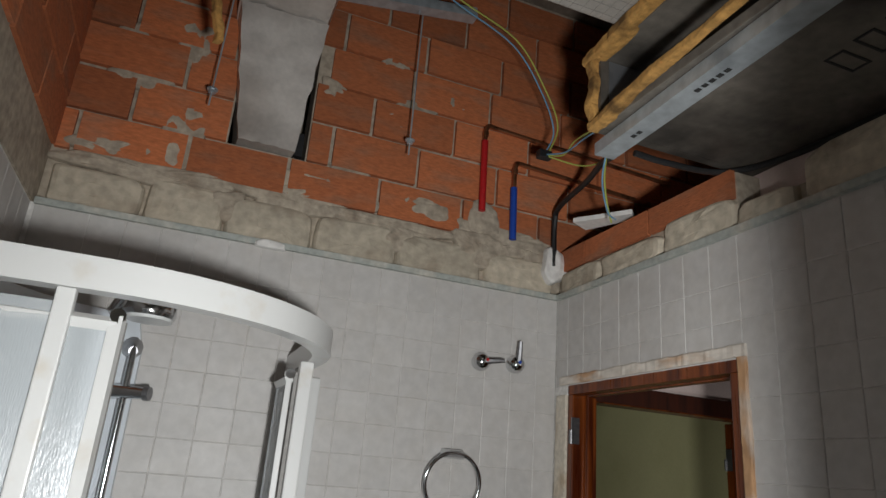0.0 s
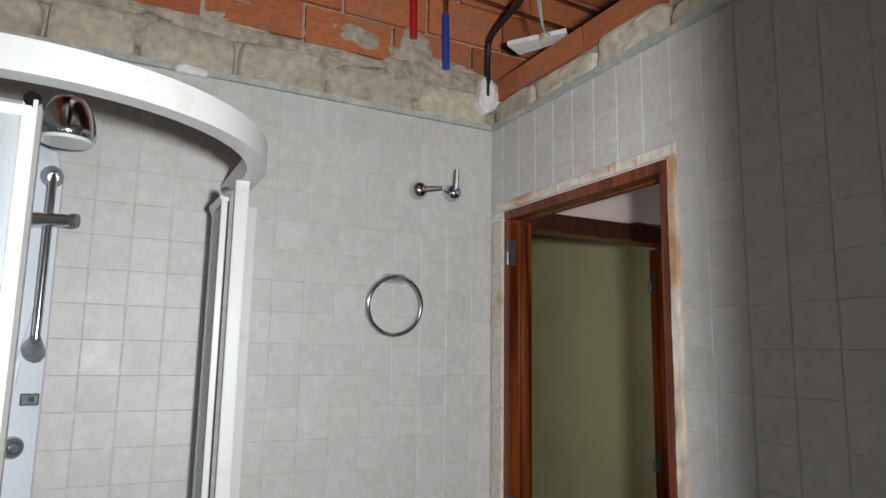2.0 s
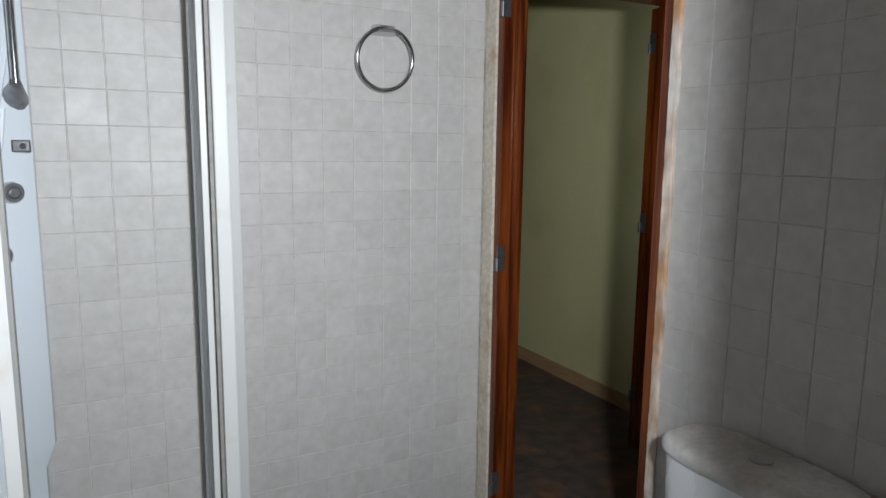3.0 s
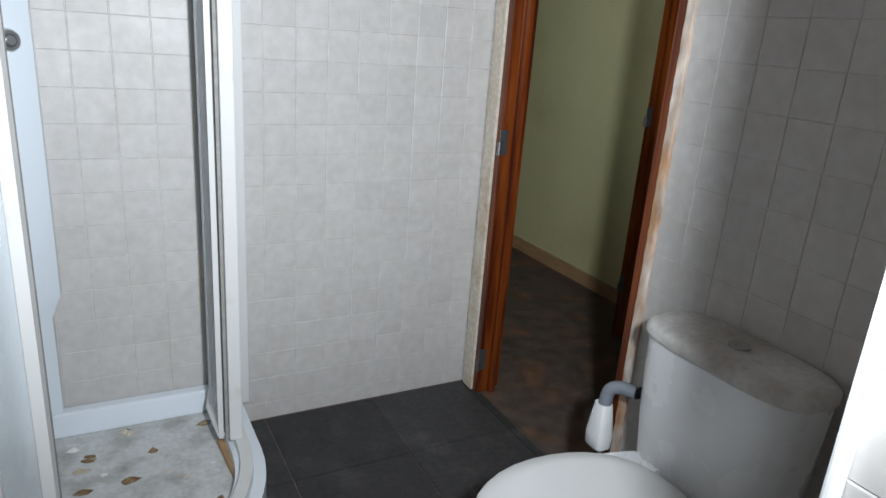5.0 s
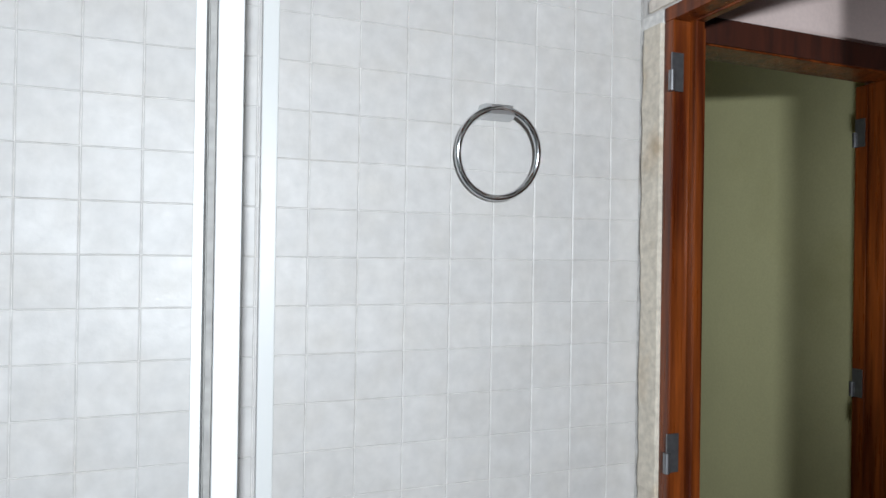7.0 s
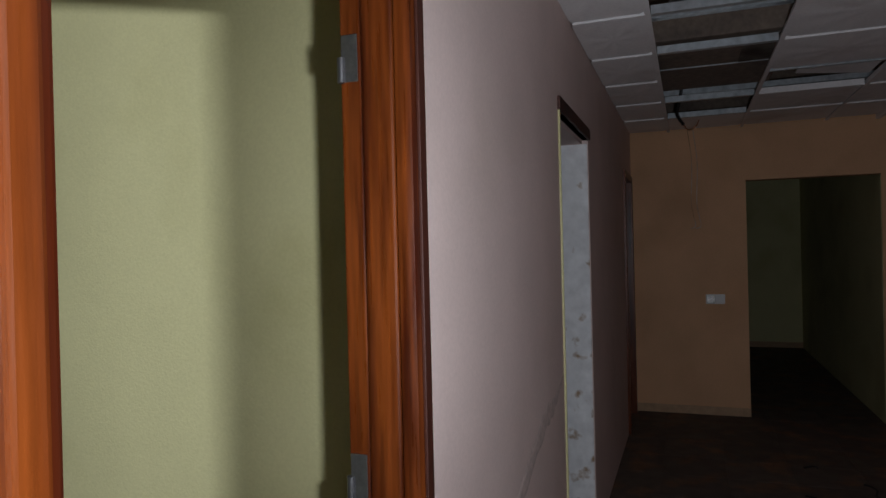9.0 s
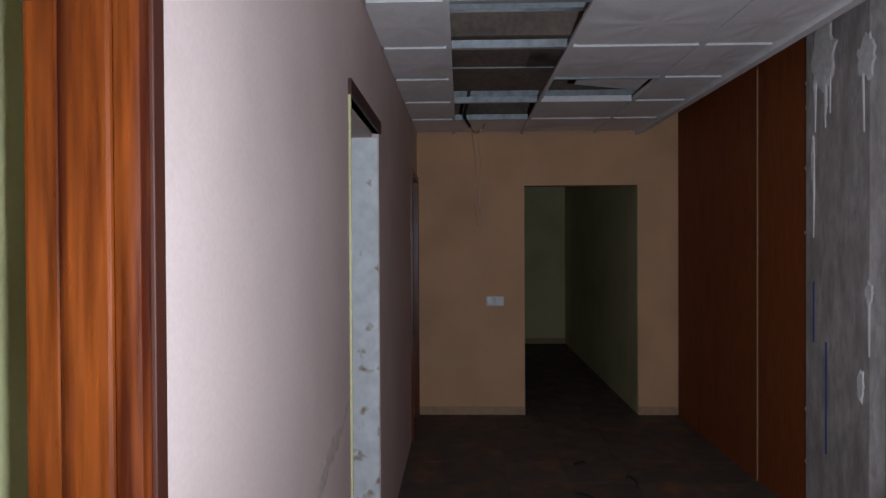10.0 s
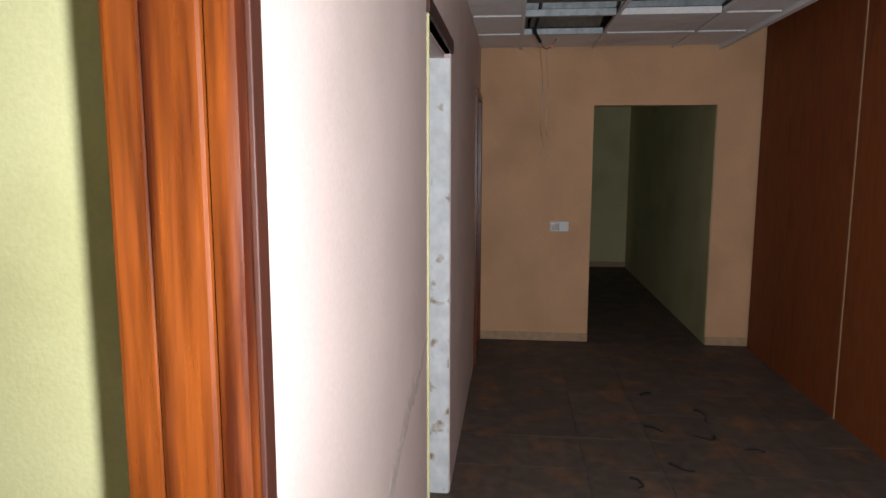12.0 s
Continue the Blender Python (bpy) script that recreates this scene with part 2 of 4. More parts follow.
def loft(rings):
    """Closed skin over rings of equal length."""
    bm = bmesh.new()
    rows = [[bm.verts.new(p) for p in ring] for ring in rings]
    n = len(rows[0])
    for a, b in zip(rows, rows[1:]):
        for k in range(n):
            bm.faces.new((a[k], a[(k + 1) % n], b[(k + 1) % n], b[k]))
    bm.faces.new(rows[0][::-1]), bm.faces.new(rows[-1])
    return bm


def origin_of(ob):
    at = Vector((0, 0, 0))
    while ob:
        at, ob = at + ob.location, ob.parent
    return at


def part(name, bm, mat, parent=None, label="", smooth=False):
    """One mesh object from a bmesh in world metres, under its thing or part."""
    if parent:
        bmesh.ops.translate(bm, verts=bm.verts, vec=-origin_of(parent))
    bmesh.ops.recalc_face_normals(bm, faces=bm.faces)
    data = bpy.data.meshes.new(name)
    bm.to_mesh(data)
    bm.free()
    data.materials.append(mat)
    if smooth:
        for f in data.polygons:
            f.use_smooth = True
        data.set_sharp_from_angle(angle=radians(40))
    ob = new(name, data)
    ob.parent = parent
    return tagged(ob, label)


def thing(name, at, label, category, group=""):
    ob = new(name)
    ob.empty_display_size = 0.1
    ob.location = at
    return tagged(ob, label, category, group)


def structure(name, bm, mat, label, category="wall"):
    return tagged(part(name, bm, mat), label, category, kind="structure")


def piece(name, data, parent, at, rz=0.0, scale=(1, 1, 1)):
    """One of many alike pieces that share a mesh."""
    ob = new(name, data)
    ob.parent = parent
    ob.location, ob.rotation_euler, ob.scale = Vector(at) - origin_of(parent), (0, 0, rz), scale
    return ob


def shared(name, bm, mat):
    bmesh.ops.recalc_face_normals(bm, faces=bm.faces)
    data = bpy.data.meshes.new(name)
    bm.to_mesh(data)
    bm.free()
    data.materials.append(mat)
    return data


# ---- the large structure ----
BACK, DOORWALL, LEFT, SOUTH = 0.004, 0.004, -1.80, -3.4
wall_north = structure("wall_north", boxes((LEFT - 0.12, 0.0, BACK, 0.16, 0, 2.40)), GROUT, "bathroom wall of small off-white square tiles")
wall_north_upper = structure("wall_north_upper", boxes(
    (LEFT - 0.12, -1.30, 0.034, 0.16, 2.40, 3.75), (-1.30, -1.032, 0.034, 0.16, 2.40, 2.745), (-1.032, 1.4, 0.034, 0.16, 2.40, 3.75),
    (-1.30, -1.032, 0.034, 0.16, 3.22, 3.75)), MORTAR, "rough brick wall with grey mortar above the tiles")
structure("wall_duct_recess", boxes((-1.285, -1.0, 0.35, 0.37, 2.7, 3.3)), MORTAR, "dark recess behind the hole in the brick wall")
wall_east = structure("wall_east", boxes(
    (DOORWALL, 0.105, -0.075, 0.02, 0, 2.40), (DOORWALL, 0.105, -0.89, -0.075, 2.075, 2.40), (DOORWALL, 0.105, SOUTH, -0.89, 0, 2.40)),
    GROUT, "bathroom wall of small off-white tiles around the doorway")
wall_west = structure("wall_west", boxes((LEFT - 0.12, LEFT - 0.012, SOUTH, BACK, 0, 2.40)), GROUT, "bathroom side wall of small off-white tiles")
structure("wall_west_upper", boxes((LEFT - 0.12, LEFT - 0.006, SOUTH, 0.034, 2.40, 3.75)), MORTAR, "rough masonry side wall above the tiles")
structure("wall_south", boxes((LEFT - 0.12, 0.148, SOUTH - 0.12, SOUTH, 0, 3.75)), MORTAR, "plain wall closing the bathroom")
structure("floor", boxes((LEFT - 0.12, 0.03, SOUTH - 0.12, 0.16, -0.1, -0.006)), SLAB, "bathroom floor bed under dark slate tiles", "floor")
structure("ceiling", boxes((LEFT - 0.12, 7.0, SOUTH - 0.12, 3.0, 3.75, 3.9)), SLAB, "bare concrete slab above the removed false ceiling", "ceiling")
partition = structure("wall_partition", boxes((-0.79, 0.012, SOUTH, -1.895, 0, 2.9)), GROUT, "tiled white partition end beside the toilet")

# corridor
structure("floor_corridor", boxes((0.03, 6.3, -2.4, 3.0, -0.1, -0.006), (6.3, 10.4, -2.2, 3.0, -0.1, -0.006)), FLOOR, "worn dark brown corridor floor", "floor")
PY0, PY1 = 0.02, 0.16
pink = structure("wall_corridor", boxes(
    (0.105, 0.12, PY0, PY1, 0, 2.6), (0.12, 0.99, PY0, PY1, 2.10, 2.6), (0.99, 2.47, PY0, PY1, 0, 2.6), (2.47, 3.32, PY0, PY1, 2.05, 2.6),
    (3.32, 5.30, PY0, PY1, 0, 2.6), (5.30, 6.02, PY0, PY1, 2.10, 2.6), (6.02, 6.25, PY0, PY1, 0, 2.6)), PINK, "pinkish painted corridor wall with door openings")
structure("wall_end", boxes((6.11, 6.25, -0.93, PY0, 0, 2.6), (6.11, 6.25, -1.93, -0.93, 2.03, 2.6), (6.11, 6.25, -2.40, -1.93, 0, 2.9)), PEACH, "peach painted end wall with an open doorway")
# Slab colour used here so the gaps between panels read as deep shade.
structure("wall_corridor_south", boxes((0.148, 6.25, -2.42, -2.29, 0, 3.75)), SLAB, "wall behind the wood panels, shade of the gaps put into its colour")
structure("wall_corridor_west", boxes((0.105, 0.118, -2.27, -0.89, 0, 2.6), (0.105, 0.118, -0.89, -0.075, 2.075, 2.6)), PINK, "pinkish corridor side of the bathroom wall")
structure("wall_green_room", boxes((1.26, 1.38, PY1, 2.9, 0, 2.6)), GREEN, "pale green painted room wall")
structure("wall_green_room_far", boxes((-0.6, 1.26, 2.78, 2.9, 0, 2.6)), GREEN, "pale green painted far wall of the room")
structure("wall_green_room_west", boxes((-0.72, -0.6, PY1, 2.9, 0, 2.6)), GREEN, "pale green painted side wall of the room")
structure("wall_green_room_south", boxes((-0.6, 0.115, 0.162, 0.2, 0, 2.6)), GREEN, "pale green inner face of the room wall")
structure("ceiling_green_room", boxes((-0.72, 1.38, PY1, 2.9, 2.5, 2.6)), CEIL, "plain pale ceiling of the green room", "ceiling")
structure("wall_side_room", boxes((1.38, 1.5, PY1, 2.9, 0, 2.6), (4.0, 4.12, PY1, 2.9, 0, 2.6), (1.5, 4.0, 2.78, 2.9, 0, 2.6)), PINK, "walls of the dark room behind the side opening")
structure("ceiling_side_room", boxes((1.38, 4.12, PY1, 2.9, 2.5, 2.6)), CEIL, "plain ceiling of the dark side room", "ceiling")
structure("wall_closet", boxes((5.2, 5.26, PY1, 1.0, 0, 2.6), (6.06, 6.25, PY1, 1.0, 0, 2.6), (5.26, 6.06, 0.95, 1.0, 0, 2.6)), PINK, "walls of the dark room behind the last side door")
structure("wall_end_room", boxes((10.26, 10.4, -2.2, 0.6, 0, 2.6), (6.25, 10.26, 0.5, 0.6, 0, 2.6)), GREEN, "green painted walls of the room past the end doorway")
structure("wall_end_room_south", boxes((6.125, 6.25, -2.0, -1.926, 0, 2.026), (6.25, 10.26, -2.2, -1.926, 0, 2.6)), GREEN, "green painted side wall past the end doorway")
structure("ceiling_end_room", boxes((6.25, 10.4, -2.2, 0.6, 2.5, 2.6)), CEIL, "ceiling of the far room", "ceiling")
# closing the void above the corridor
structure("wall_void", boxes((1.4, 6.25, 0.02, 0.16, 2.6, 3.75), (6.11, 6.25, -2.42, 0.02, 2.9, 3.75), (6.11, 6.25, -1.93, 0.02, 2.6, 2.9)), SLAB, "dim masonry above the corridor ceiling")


# ---- doorways ----
def hinge(parent, at, face):
    """A steel butt hinge; face: unit steps (dx, dy) of the leaf along the jamb, its knuckle at the start."""
    x, y, z = at
    dx, dy = face
    leaf = bmesh.new()
    nx, ny = -dy, dx
    lo = (min(x, x + 0.034 * dx + 0.003 * nx), max(x, x + 0.034 * dx + 0.003 * nx))
    la = (min(y, y + 0.034 * dy + 0.003 * ny), max(y, y + 0.034 * dy + 0.003 * ny))
    box(leaf, lo[0], lo[1] + 1e-4, la[0], la[1] + 1e-4, z - 0.045, z + 0.045, 0.001)
    h = part("hinge", leaf, DULLMETAL, parent, "bare steel door hinge")
    part("knuckle", tubes([(x, y, z - 0.045), (x, y, z + 0.002)], 0.008), DULLMETAL, h, smooth=True)
    for dz in (-0.03, 0.0, 0.03):
        c = Vector((x + 0.02 * dx + 0.004 * nx, y + 0.02 * dy + 0.004 * ny, z + dz))
        part("screw", tubes([c - 0.002 * Vector((nx, ny, 0)), c + 0.001 * Vector((nx, ny, 0))], 0.004, 8), CHROME, h)
    return h


door_1 = thing("door_1", (0, -0.46, 0), "empty doorway with orange-brown stained wooden frame", "door")
tagged(door_1, kind="structure")
part("jamb", boxes((0.004, 0.055, -0.112, -0.079, 0, 2.03), (0.055, 0.080, -0.130, -0.079, 0, 2.03), (0.080, 0.120, -0.090, -0.079, 0, 2.03), bevel=0.004), WOOD, door_1)
part("jamb", boxes((0.004, 0.055, -0.885, -0.850, 0, 2.03), (0.055, 0.080, -0.885, -0.835, 0, 2.03), (0.080, 0.120, -0.885, -0.868, 0, 2.03), bevel=0.004), WOOD, door_1)
part("head", boxes((0.004, 0.055, -0.885, -0.079, 2.03, 2.066), (0.055, 0.080, -0.885, -0.079, 2.026, 2.066), (0.080, 0.120, -0.885, -0.079, 2.05, 2.066), bevel=0.004), WOOD, door_1)
for z in (1.905, 1.02, 0.152):
    hinge(door_1, (-0.004, -0.118, z), (1, 0))


def ragged_strip(bm, x0, x1, y0, y1, z0, z1, axis, steps, amount):
    """A strip of bare board or plaster whose outer edge wanders unevenly."""
    raw = [random.uniform(-1, 1) for _ in range(steps * 3 + 5)]
    wander = [amount * (raw[k] + raw[k + 1] + raw[k + 2] + raw[k + 3]) / 2.2 for k in range(steps * 3 + 1)]
    rows = []
    for k, j in enumerate(wander):
        f, front = k / (steps * 3), x0 + 0.0012 * raw[k]
        if axis == "z":
            z = z0 + f * (z1 - z0)
            a, b = (y0 + j, y1) if y0 < -0.4 else (y0, y1 + j)
            ring = ((x1, a, z), (front + 0.002, a, z), (front, a + 0.004, z), (front, b - 0.004, z), (front + 0.002, b, z), (x1, b, z))
        else:
            y = y0 + f * (y1 - y0)
            ring = ((x1, y, z0), (front, y, z0), (front, y, z1 + j - 0.004), (front + 0.002, y, z1 + j), (x1, y, z1 + j))
        rows.append([bm.verts.new(p) for p in ring])
    n = len(rows[0])
    for a, b in zip(rows, rows[1:]):
        for q in range(n):
            bm.faces.new((a[q], a[(q + 1) % n], b[(q + 1) % n], b[q]))
    bm.faces.new(rows[0][::-1]), bm.faces.new(rows[-1])
    return bm


structure("trim", ragged_strip(bmesh.new(), -0.004, 0.03, -0.079, -0.010, 0, 2.03, "z", 34, 0.004), RAWPLASTER, "bare plaster strip where the architrave was torn off", "trim")
structure("trim", ragged_strip(bmesh.new(), -0.006, 0.03, -0.915, -0.885, 0, 2.066, "z", 34, 0.003), RAWWOOD, "bare pine strip where the architrave was torn off", "trim")
structure("trim", ragged_strip(bmesh.new(), -0.006, 0.03, -0.915, -0.035, 2.066, 2.098, "y", 24, 0.0025), RAWTOP, "bare pine and plaster strip over the doorway", "trim")

door_2 = thing("door_2", (0.6, 0.09, 0), "empty doorway with glossy orange-brown wooden frame", "door")
tagged(door_2, kind="structure")
part("jamb", boxes((0.944, 0.99, 0.0135, 0.052, 0, 2.03), bevel=0.015), WOOD, door_2, "rounded glossy edge", smooth=True)
part("jamb", boxes((0.948, 0.99, 0.0525, 0.118, 0, 2.03), (0.955, 0.99, 0.1185, 0.165, 0, 2.03), bevel=0.006), WOOD, door_2)
part("jamb", boxes((0.122, 0.155, 0.0135, 0.10, 0, 2.03), (0.122, 0.145, 0.10, 0.165, 0, 2.03), bevel=0.004), WOOD, door_2)
part("head", boxes((0.122, 0.99, 0.0135, 0.10, 2.03, 2.10), (0.122, 0.99, 0.10, 0.165, 2.045, 2.10), bevel=0.004), WOOD, door_2)
part("casing", boxes((0.962, 0.992, 0.006, 0.0132, 0, 2.032), bevel=0.002), CASING, door_2, "dark bare edge of the frame")
part("casing", boxes((0.120, 0.152, 0.006, 0.0132, 0, 2.032), bevel=0.002), CASING, door_2, "dark bare edge of the frame")
part("casing", boxes((0.120, 0.992, 0.006, 0.0132, 2.034, 2.104), bevel=0.002), CASING, door_2, "dark bare edge of the frame")
for z in (1.878, 1.082, 0.27):
    hinge(door_2, (0.950, 0.160, z), (0, -1))

door_3 = thing("door_3", (2.89, 0.09, 0), "bare side opening with stained white plaster reveals", "door")
tagged(door_3, kind="structure")
part("reveal", boxes((3.305, 3.32, 0.024, 0.165, 0, 2.03)), WHITEWASH, door_3, "white plaster reveal with brown stains")
part("reveal", boxes((2.47, 2.485, 0.024, 0.165, 0, 2.03)), WHITEWASH, door_3, "white plaster reveal with brown stains")
part("lintel", boxes((2.46, 3.33, 0.008, 0.05, 2.05, 2.105), bevel=0.003), CASING, door_3, "dark brown timber lintel edge")
part("soffit", boxes((2.47, 3.32, 0.05, 0.165, 2.03, 2.05)), PINK, door_3, "pale plaster underside of the lintel")
part("edge_bead", boxes((2.469, 2.477, 0.012, 0.03, 0, 2.05)), GREEN, door_3, "pale green edge strip")

door_4 = thing("door_4", (5.66, 0.09, 0), "dark doorway with reddish wooden frame", "door")
tagged(door_4, kind="structure")
part("jamb", boxes((5.30, 5.34, 0.0, 0.165, 0, 2.10), bevel=0.004), WOOD, door_4)
part("jamb", boxes((5.98, 6.02, 0.0, 0.165, 0, 2.10), bevel=0.004), WOOD, door_4)
part("head", boxes((5.34, 5.98, 0.0, 0.165, 2.05, 2.10), bevel=0.004), WOOD, door_4)
part("leaf", boxes((5.34, 5.98, 0.12, 0.155, 0.005, 2.05), bevel=0.003), WOOD, door_4, "closed stained wooden door leaf")

# skirtings
structure("baseboard", boxes((6.098, 6.11, -0.93, 0.02, 0, 0.07), (6.098, 6.11, -2.27, -1.93, 0, 0.07)), SKIRT, "peach tiled skirting along the end wall", "baseboard")
structure("baseboard", boxes((1.246, 1.26, 0.2, 2.78, 0, 0.08)), LAMINATE, "light brown skirting in the green room", "baseboard")
structure("baseboard", boxes((10.246, 10.26, -1.926, 0.5, 0, 0.08)), LAMINATE, "light brown skirting in the far room", "baseboard")

# ---- corridor: wood panels, pillar, ceiling ----
PANELY = -2.255


def wood_panel(x0, x1, edge=0.0):
    return tagged(part("wall_panel", boxes((x0, x1, PANELY - 0.03, PANELY + random.uniform(-0.002, 0.002), 0.0, 2.66), bevel=0.002), DARKWOOD),
                  "tall reddish-brown wood wall panel", "wall panel", "wood panels along the corridor")


for x0, x1 in ((0.2, 1.05), (1.055, 2.05), (2.055, 3.11), (3.86, 4.47), (4.484, 6.03)):
    wood_panel(x0, x1)
structure("trim", boxes((4.471, 4.483, PANELY - 0.012, PANELY + 0.004, 0.0, 2.62)), LAMINATE, "pale joint strip between wood panels", "trim")
pillar = tagged(part("pillar", boxes((3.235, 3.80, -2.289, -2.215, 0, 3.0), bevel=0.006), CONCRETE), "bare grey concrete pillar with plaster smears", "pillar", kind="structure")


def smear(name, cx, cz, w, h, drips, mat, y0, label):
    """An uneven patch of thrown plaster on the pillar with drips running down."""
    bm = bmesh.new()
    n = 26
    ring = []
    for k in range(n):
        a = 2 * math.pi * k / n
        r = 1 + random.uniform(-0.22, 0.22)
        ring.append((cx + 0.5 * w * r * math.cos(a), cz + 0.5 * h * r * math.sin(a)))
    back = [bm.verts.new((x, y0, z)) for x, z in ring]
    front = [bm.verts.new((cx + (x - cx) * 0.86, y0 + 0.006, cz + (z - cz) * 0.86)) for x, z in ring]
    for k in range(n):
        bm.faces.new((back[k], back[(k + 1) % n], front[(k + 1) % n], front[k]))
    bm.faces.new(front)
    for _ in range(drips):
        x = cx + random.uniform(-0.42, 0.42) * w
        length = random.uniform(0.08, 0.3)
        tube(bm, [(x, y0, cz - 0.3 * h), (x + random.uniform(-0.01, 0.01), y0 + 0.001, cz - 0.4 * h - length)], 0.008, 6, 0.004)
    return part(name, bm, mat, pillar, label)


smear("plaster_splash", 3.62, 2.47, 0.24, 0.34, 6, SPLASH, -2.215, "thick white plaster splash")
smear("plaster_splash", 3.26, 2.37, 0.14, 0.2, 1, SPLASH, -2.215, "thin white plaster splash")
smear("plaster_splash", 3.24, 1.30, 0.06, 0.10, 1, SPLASH, -2.215, "small white plaster splash")
smear("plaster_splash", 3.30, 0.86, 0.05, 0.16, 0, SPLASH, -2.215, "small white plaster splash")
smear("plaster_splash", 3.72, 1.95, 0.03, 0.3, 1, SPLASH, -2.215, "thin white plaster run")
part("paint_mark", boxes((3.71, 3.725, -2.216, -2.213, 1.0, 1.32)), BLUE, pillar, "blue paint line")
part("paint_mark", boxes((3.59, 3.606, -2.216, -2.213, 0.45, 1.02)), BLUE, pillar, "blue paint line")
bm = bmesh.new()
for k in range(120):
    z = 0.03 + 2.6 * k / 120
    box(bm, 3.79, 3.802 + 0.028 * random.random() ** 2.5, -2.268, -2.225 + random.uniform(-0.01, 0.004), z, z + 0.0217 * random.uniform(0.7, 1.0))
part("broken_edge", bm, RAWPLASTER, pillar, "ragged plaster edge")

CZ = 2.49
YLINES, XSTEP, X0 = (0.02, -0.313, -0.905, -1.545, -1.90), 0.645, 3.47 - 5 * 0.645
XLINES = [X0 + XSTEP * k for k in range(0, 10)]
GONE = {(1, k) for k in range(0, 8)} | {(2, 6), (2, 1)}


def ceiling_tile(bm, x0, x1, y0, y1):
    """A pressed tile: eight soft rays round its middle, fading out at the rim."""
    cx, cy = (x0 + x1) / 2, (y0 + y1) / 2
    n = 64
    middle = bm.verts.new((cx, cy, CZ + 0.004))
    rings = []
    for share, lift in ((0.25, 0.0006), (0.55, 0.0014), (0.85, 0.0017), (0.97, 0.0), (1.0, 0.0)):
        ring = []
        for k in range(n):
            a = 2 * math.pi * (k + 0.5) / n
            c, s = math.cos(a), math.sin(a)
            f = share / max(abs(c), abs(s))
            ring.append(bm.verts.new((cx + 0.5 * (x1 - x0) * c * f, cy + 0.5 * (y1 - y0) * s * f, CZ + 0.007 - lift * math.cos(8 * a))))
        rings.append(ring)
    for k in range(n):
        bm.faces.new((middle, rings[0][(k + 1) % n], rings[0][k]))
        for a, b in zip(rings, rings[1:]):
            bm.faces.new((a[k], a[(k + 1) % n], b[(k + 1) % n], b[k]))
    box(bm, x0, x1, y0, y1, CZ + 0.02, CZ + 0.032)


bm = bmesh.new()
for j in range(4):
    for i in range(9):
        x0, x1 = max(0.17, XLINES[i]) + 0.012, min(6.10, XLINES[i + 1]) - 0.012
        if (j, i) in GONE or x1 - x0 < 0.05:
            continue
        ceiling_tile(bm, x0, x1, YLINES[j + 1] + 0.012, YLINES[j] - (0.012 if j else 0.002))
corridor_ceiling = tagged(part("ceiling_corridor", bm, CEIL, smooth=True), "white pressed ceiling tiles with several missing", "ceiling", kind="structure")
grid = thing("ceiling_grid", (3.1, -0.9, CZ), "white and galvanised T-bar grid of the false ceiling", "ceiling grid")
for y in YLINES[1:4]:
    part("main_runner", boxes((0.17, 6.10, y - 0.012, y + 0.012, CZ - 0.003, CZ), (0.17, 6.10, y - 0.001, y + 0.001, CZ, CZ + 0.035)), CEIL, grid)
for j in range(4):
    for x in XLINES[1:9]:
        bare = j == 1
        if bare and abs(x - XLINES[6]) < 0.01:
            continue
        wide = 0.016 if bare else 0.012
        y0, y1 = YLINES[j + 1] + 0.0125, YLINES[j] - 0.0125
        part("cross_bar", boxes((x - wide, x + wide, y0, y1, CZ - 0.003, CZ), (x - 0.0015, x + 0.0015, y0, y1, CZ, CZ + 0.04)), STEEL if bare or (j, 6) == (2, 6) and abs(x - XLINES[6]) < 0.01 else CEIL, grid)
structure("trim", boxes((0.17, 6.11, -1.935, -1.90, CZ - 0.02, CZ + 0.03), (0.17, 6.11, -1.99, -1.935, CZ + 0.005, CZ + 0.03)), CEIL, "white edge trim of the false ceiling", "trim")
# loose tile lying tilted in the opening, bars and cables above
loose = thing("ceiling_tile", (4.35, -1.3, CZ + 0.02), "loose white ceiling tile lying slid in its opening", "ceiling tile")
bm = boxes((4.16, 4.62, -1.53, -1.12, 0, 0.014), bevel=0.003)
bmesh.ops.rotate(bm, verts=bm.verts, cent=(4.4, -1.3, 0), matrix=Matrix.Rotation(0.10, 3, "X"))
bmesh.ops.translate(bm, verts=bm.verts, vec=(0, 0, CZ + 0.065))
part("panel", bm, CEIL, loose)
for k, (xa, ya, xb, yb, z) in enumerate(((2.75, -0.34, 3.05, -0.88, 2.62), (2.62, -0.88, 2.98, -0.36, 2.66), (3.0, -0.4, 3.12, -0.86, 2.58))):
    bar = thing("steel_strip", (xa, ya, z), "loose galvanised steel strip above the ceiling opening", "metal strip", "loose steel strips")
    part("web", tubes([(xa, ya, z), (xb, yb, z + 0.05)], 0.022, 4), STEEL, bar)
for x in (0.9, 2.2, 3.25, 5.1):
    beam = thing("steel_channel", (x, -1.1, 2.60), "galvanised channel crossing above the false ceiling", "steel channel", "channels above the ceiling")
    part("web", boxes((x - 0.025, x + 0.025, -1.95, 0.015, 2.600, 2.602)), STEEL, beam)
    part("flange", boxes((x - 0.025, x - 0.023, -1.95, 0.015, 2.602, 2.64)), STEEL, beam)
    part("flange", boxes((x + 0.023, x + 0.025, -1.95, 0.015, 2.602, 2.64)), STEEL, beam)
# Box added to stand for brown boards guessed above the missing tiles.
brown_boarding = thing("air_duct", (4.0, -0.7, 2.72), "brown boarding above the corridor ceiling openings", "air duct")
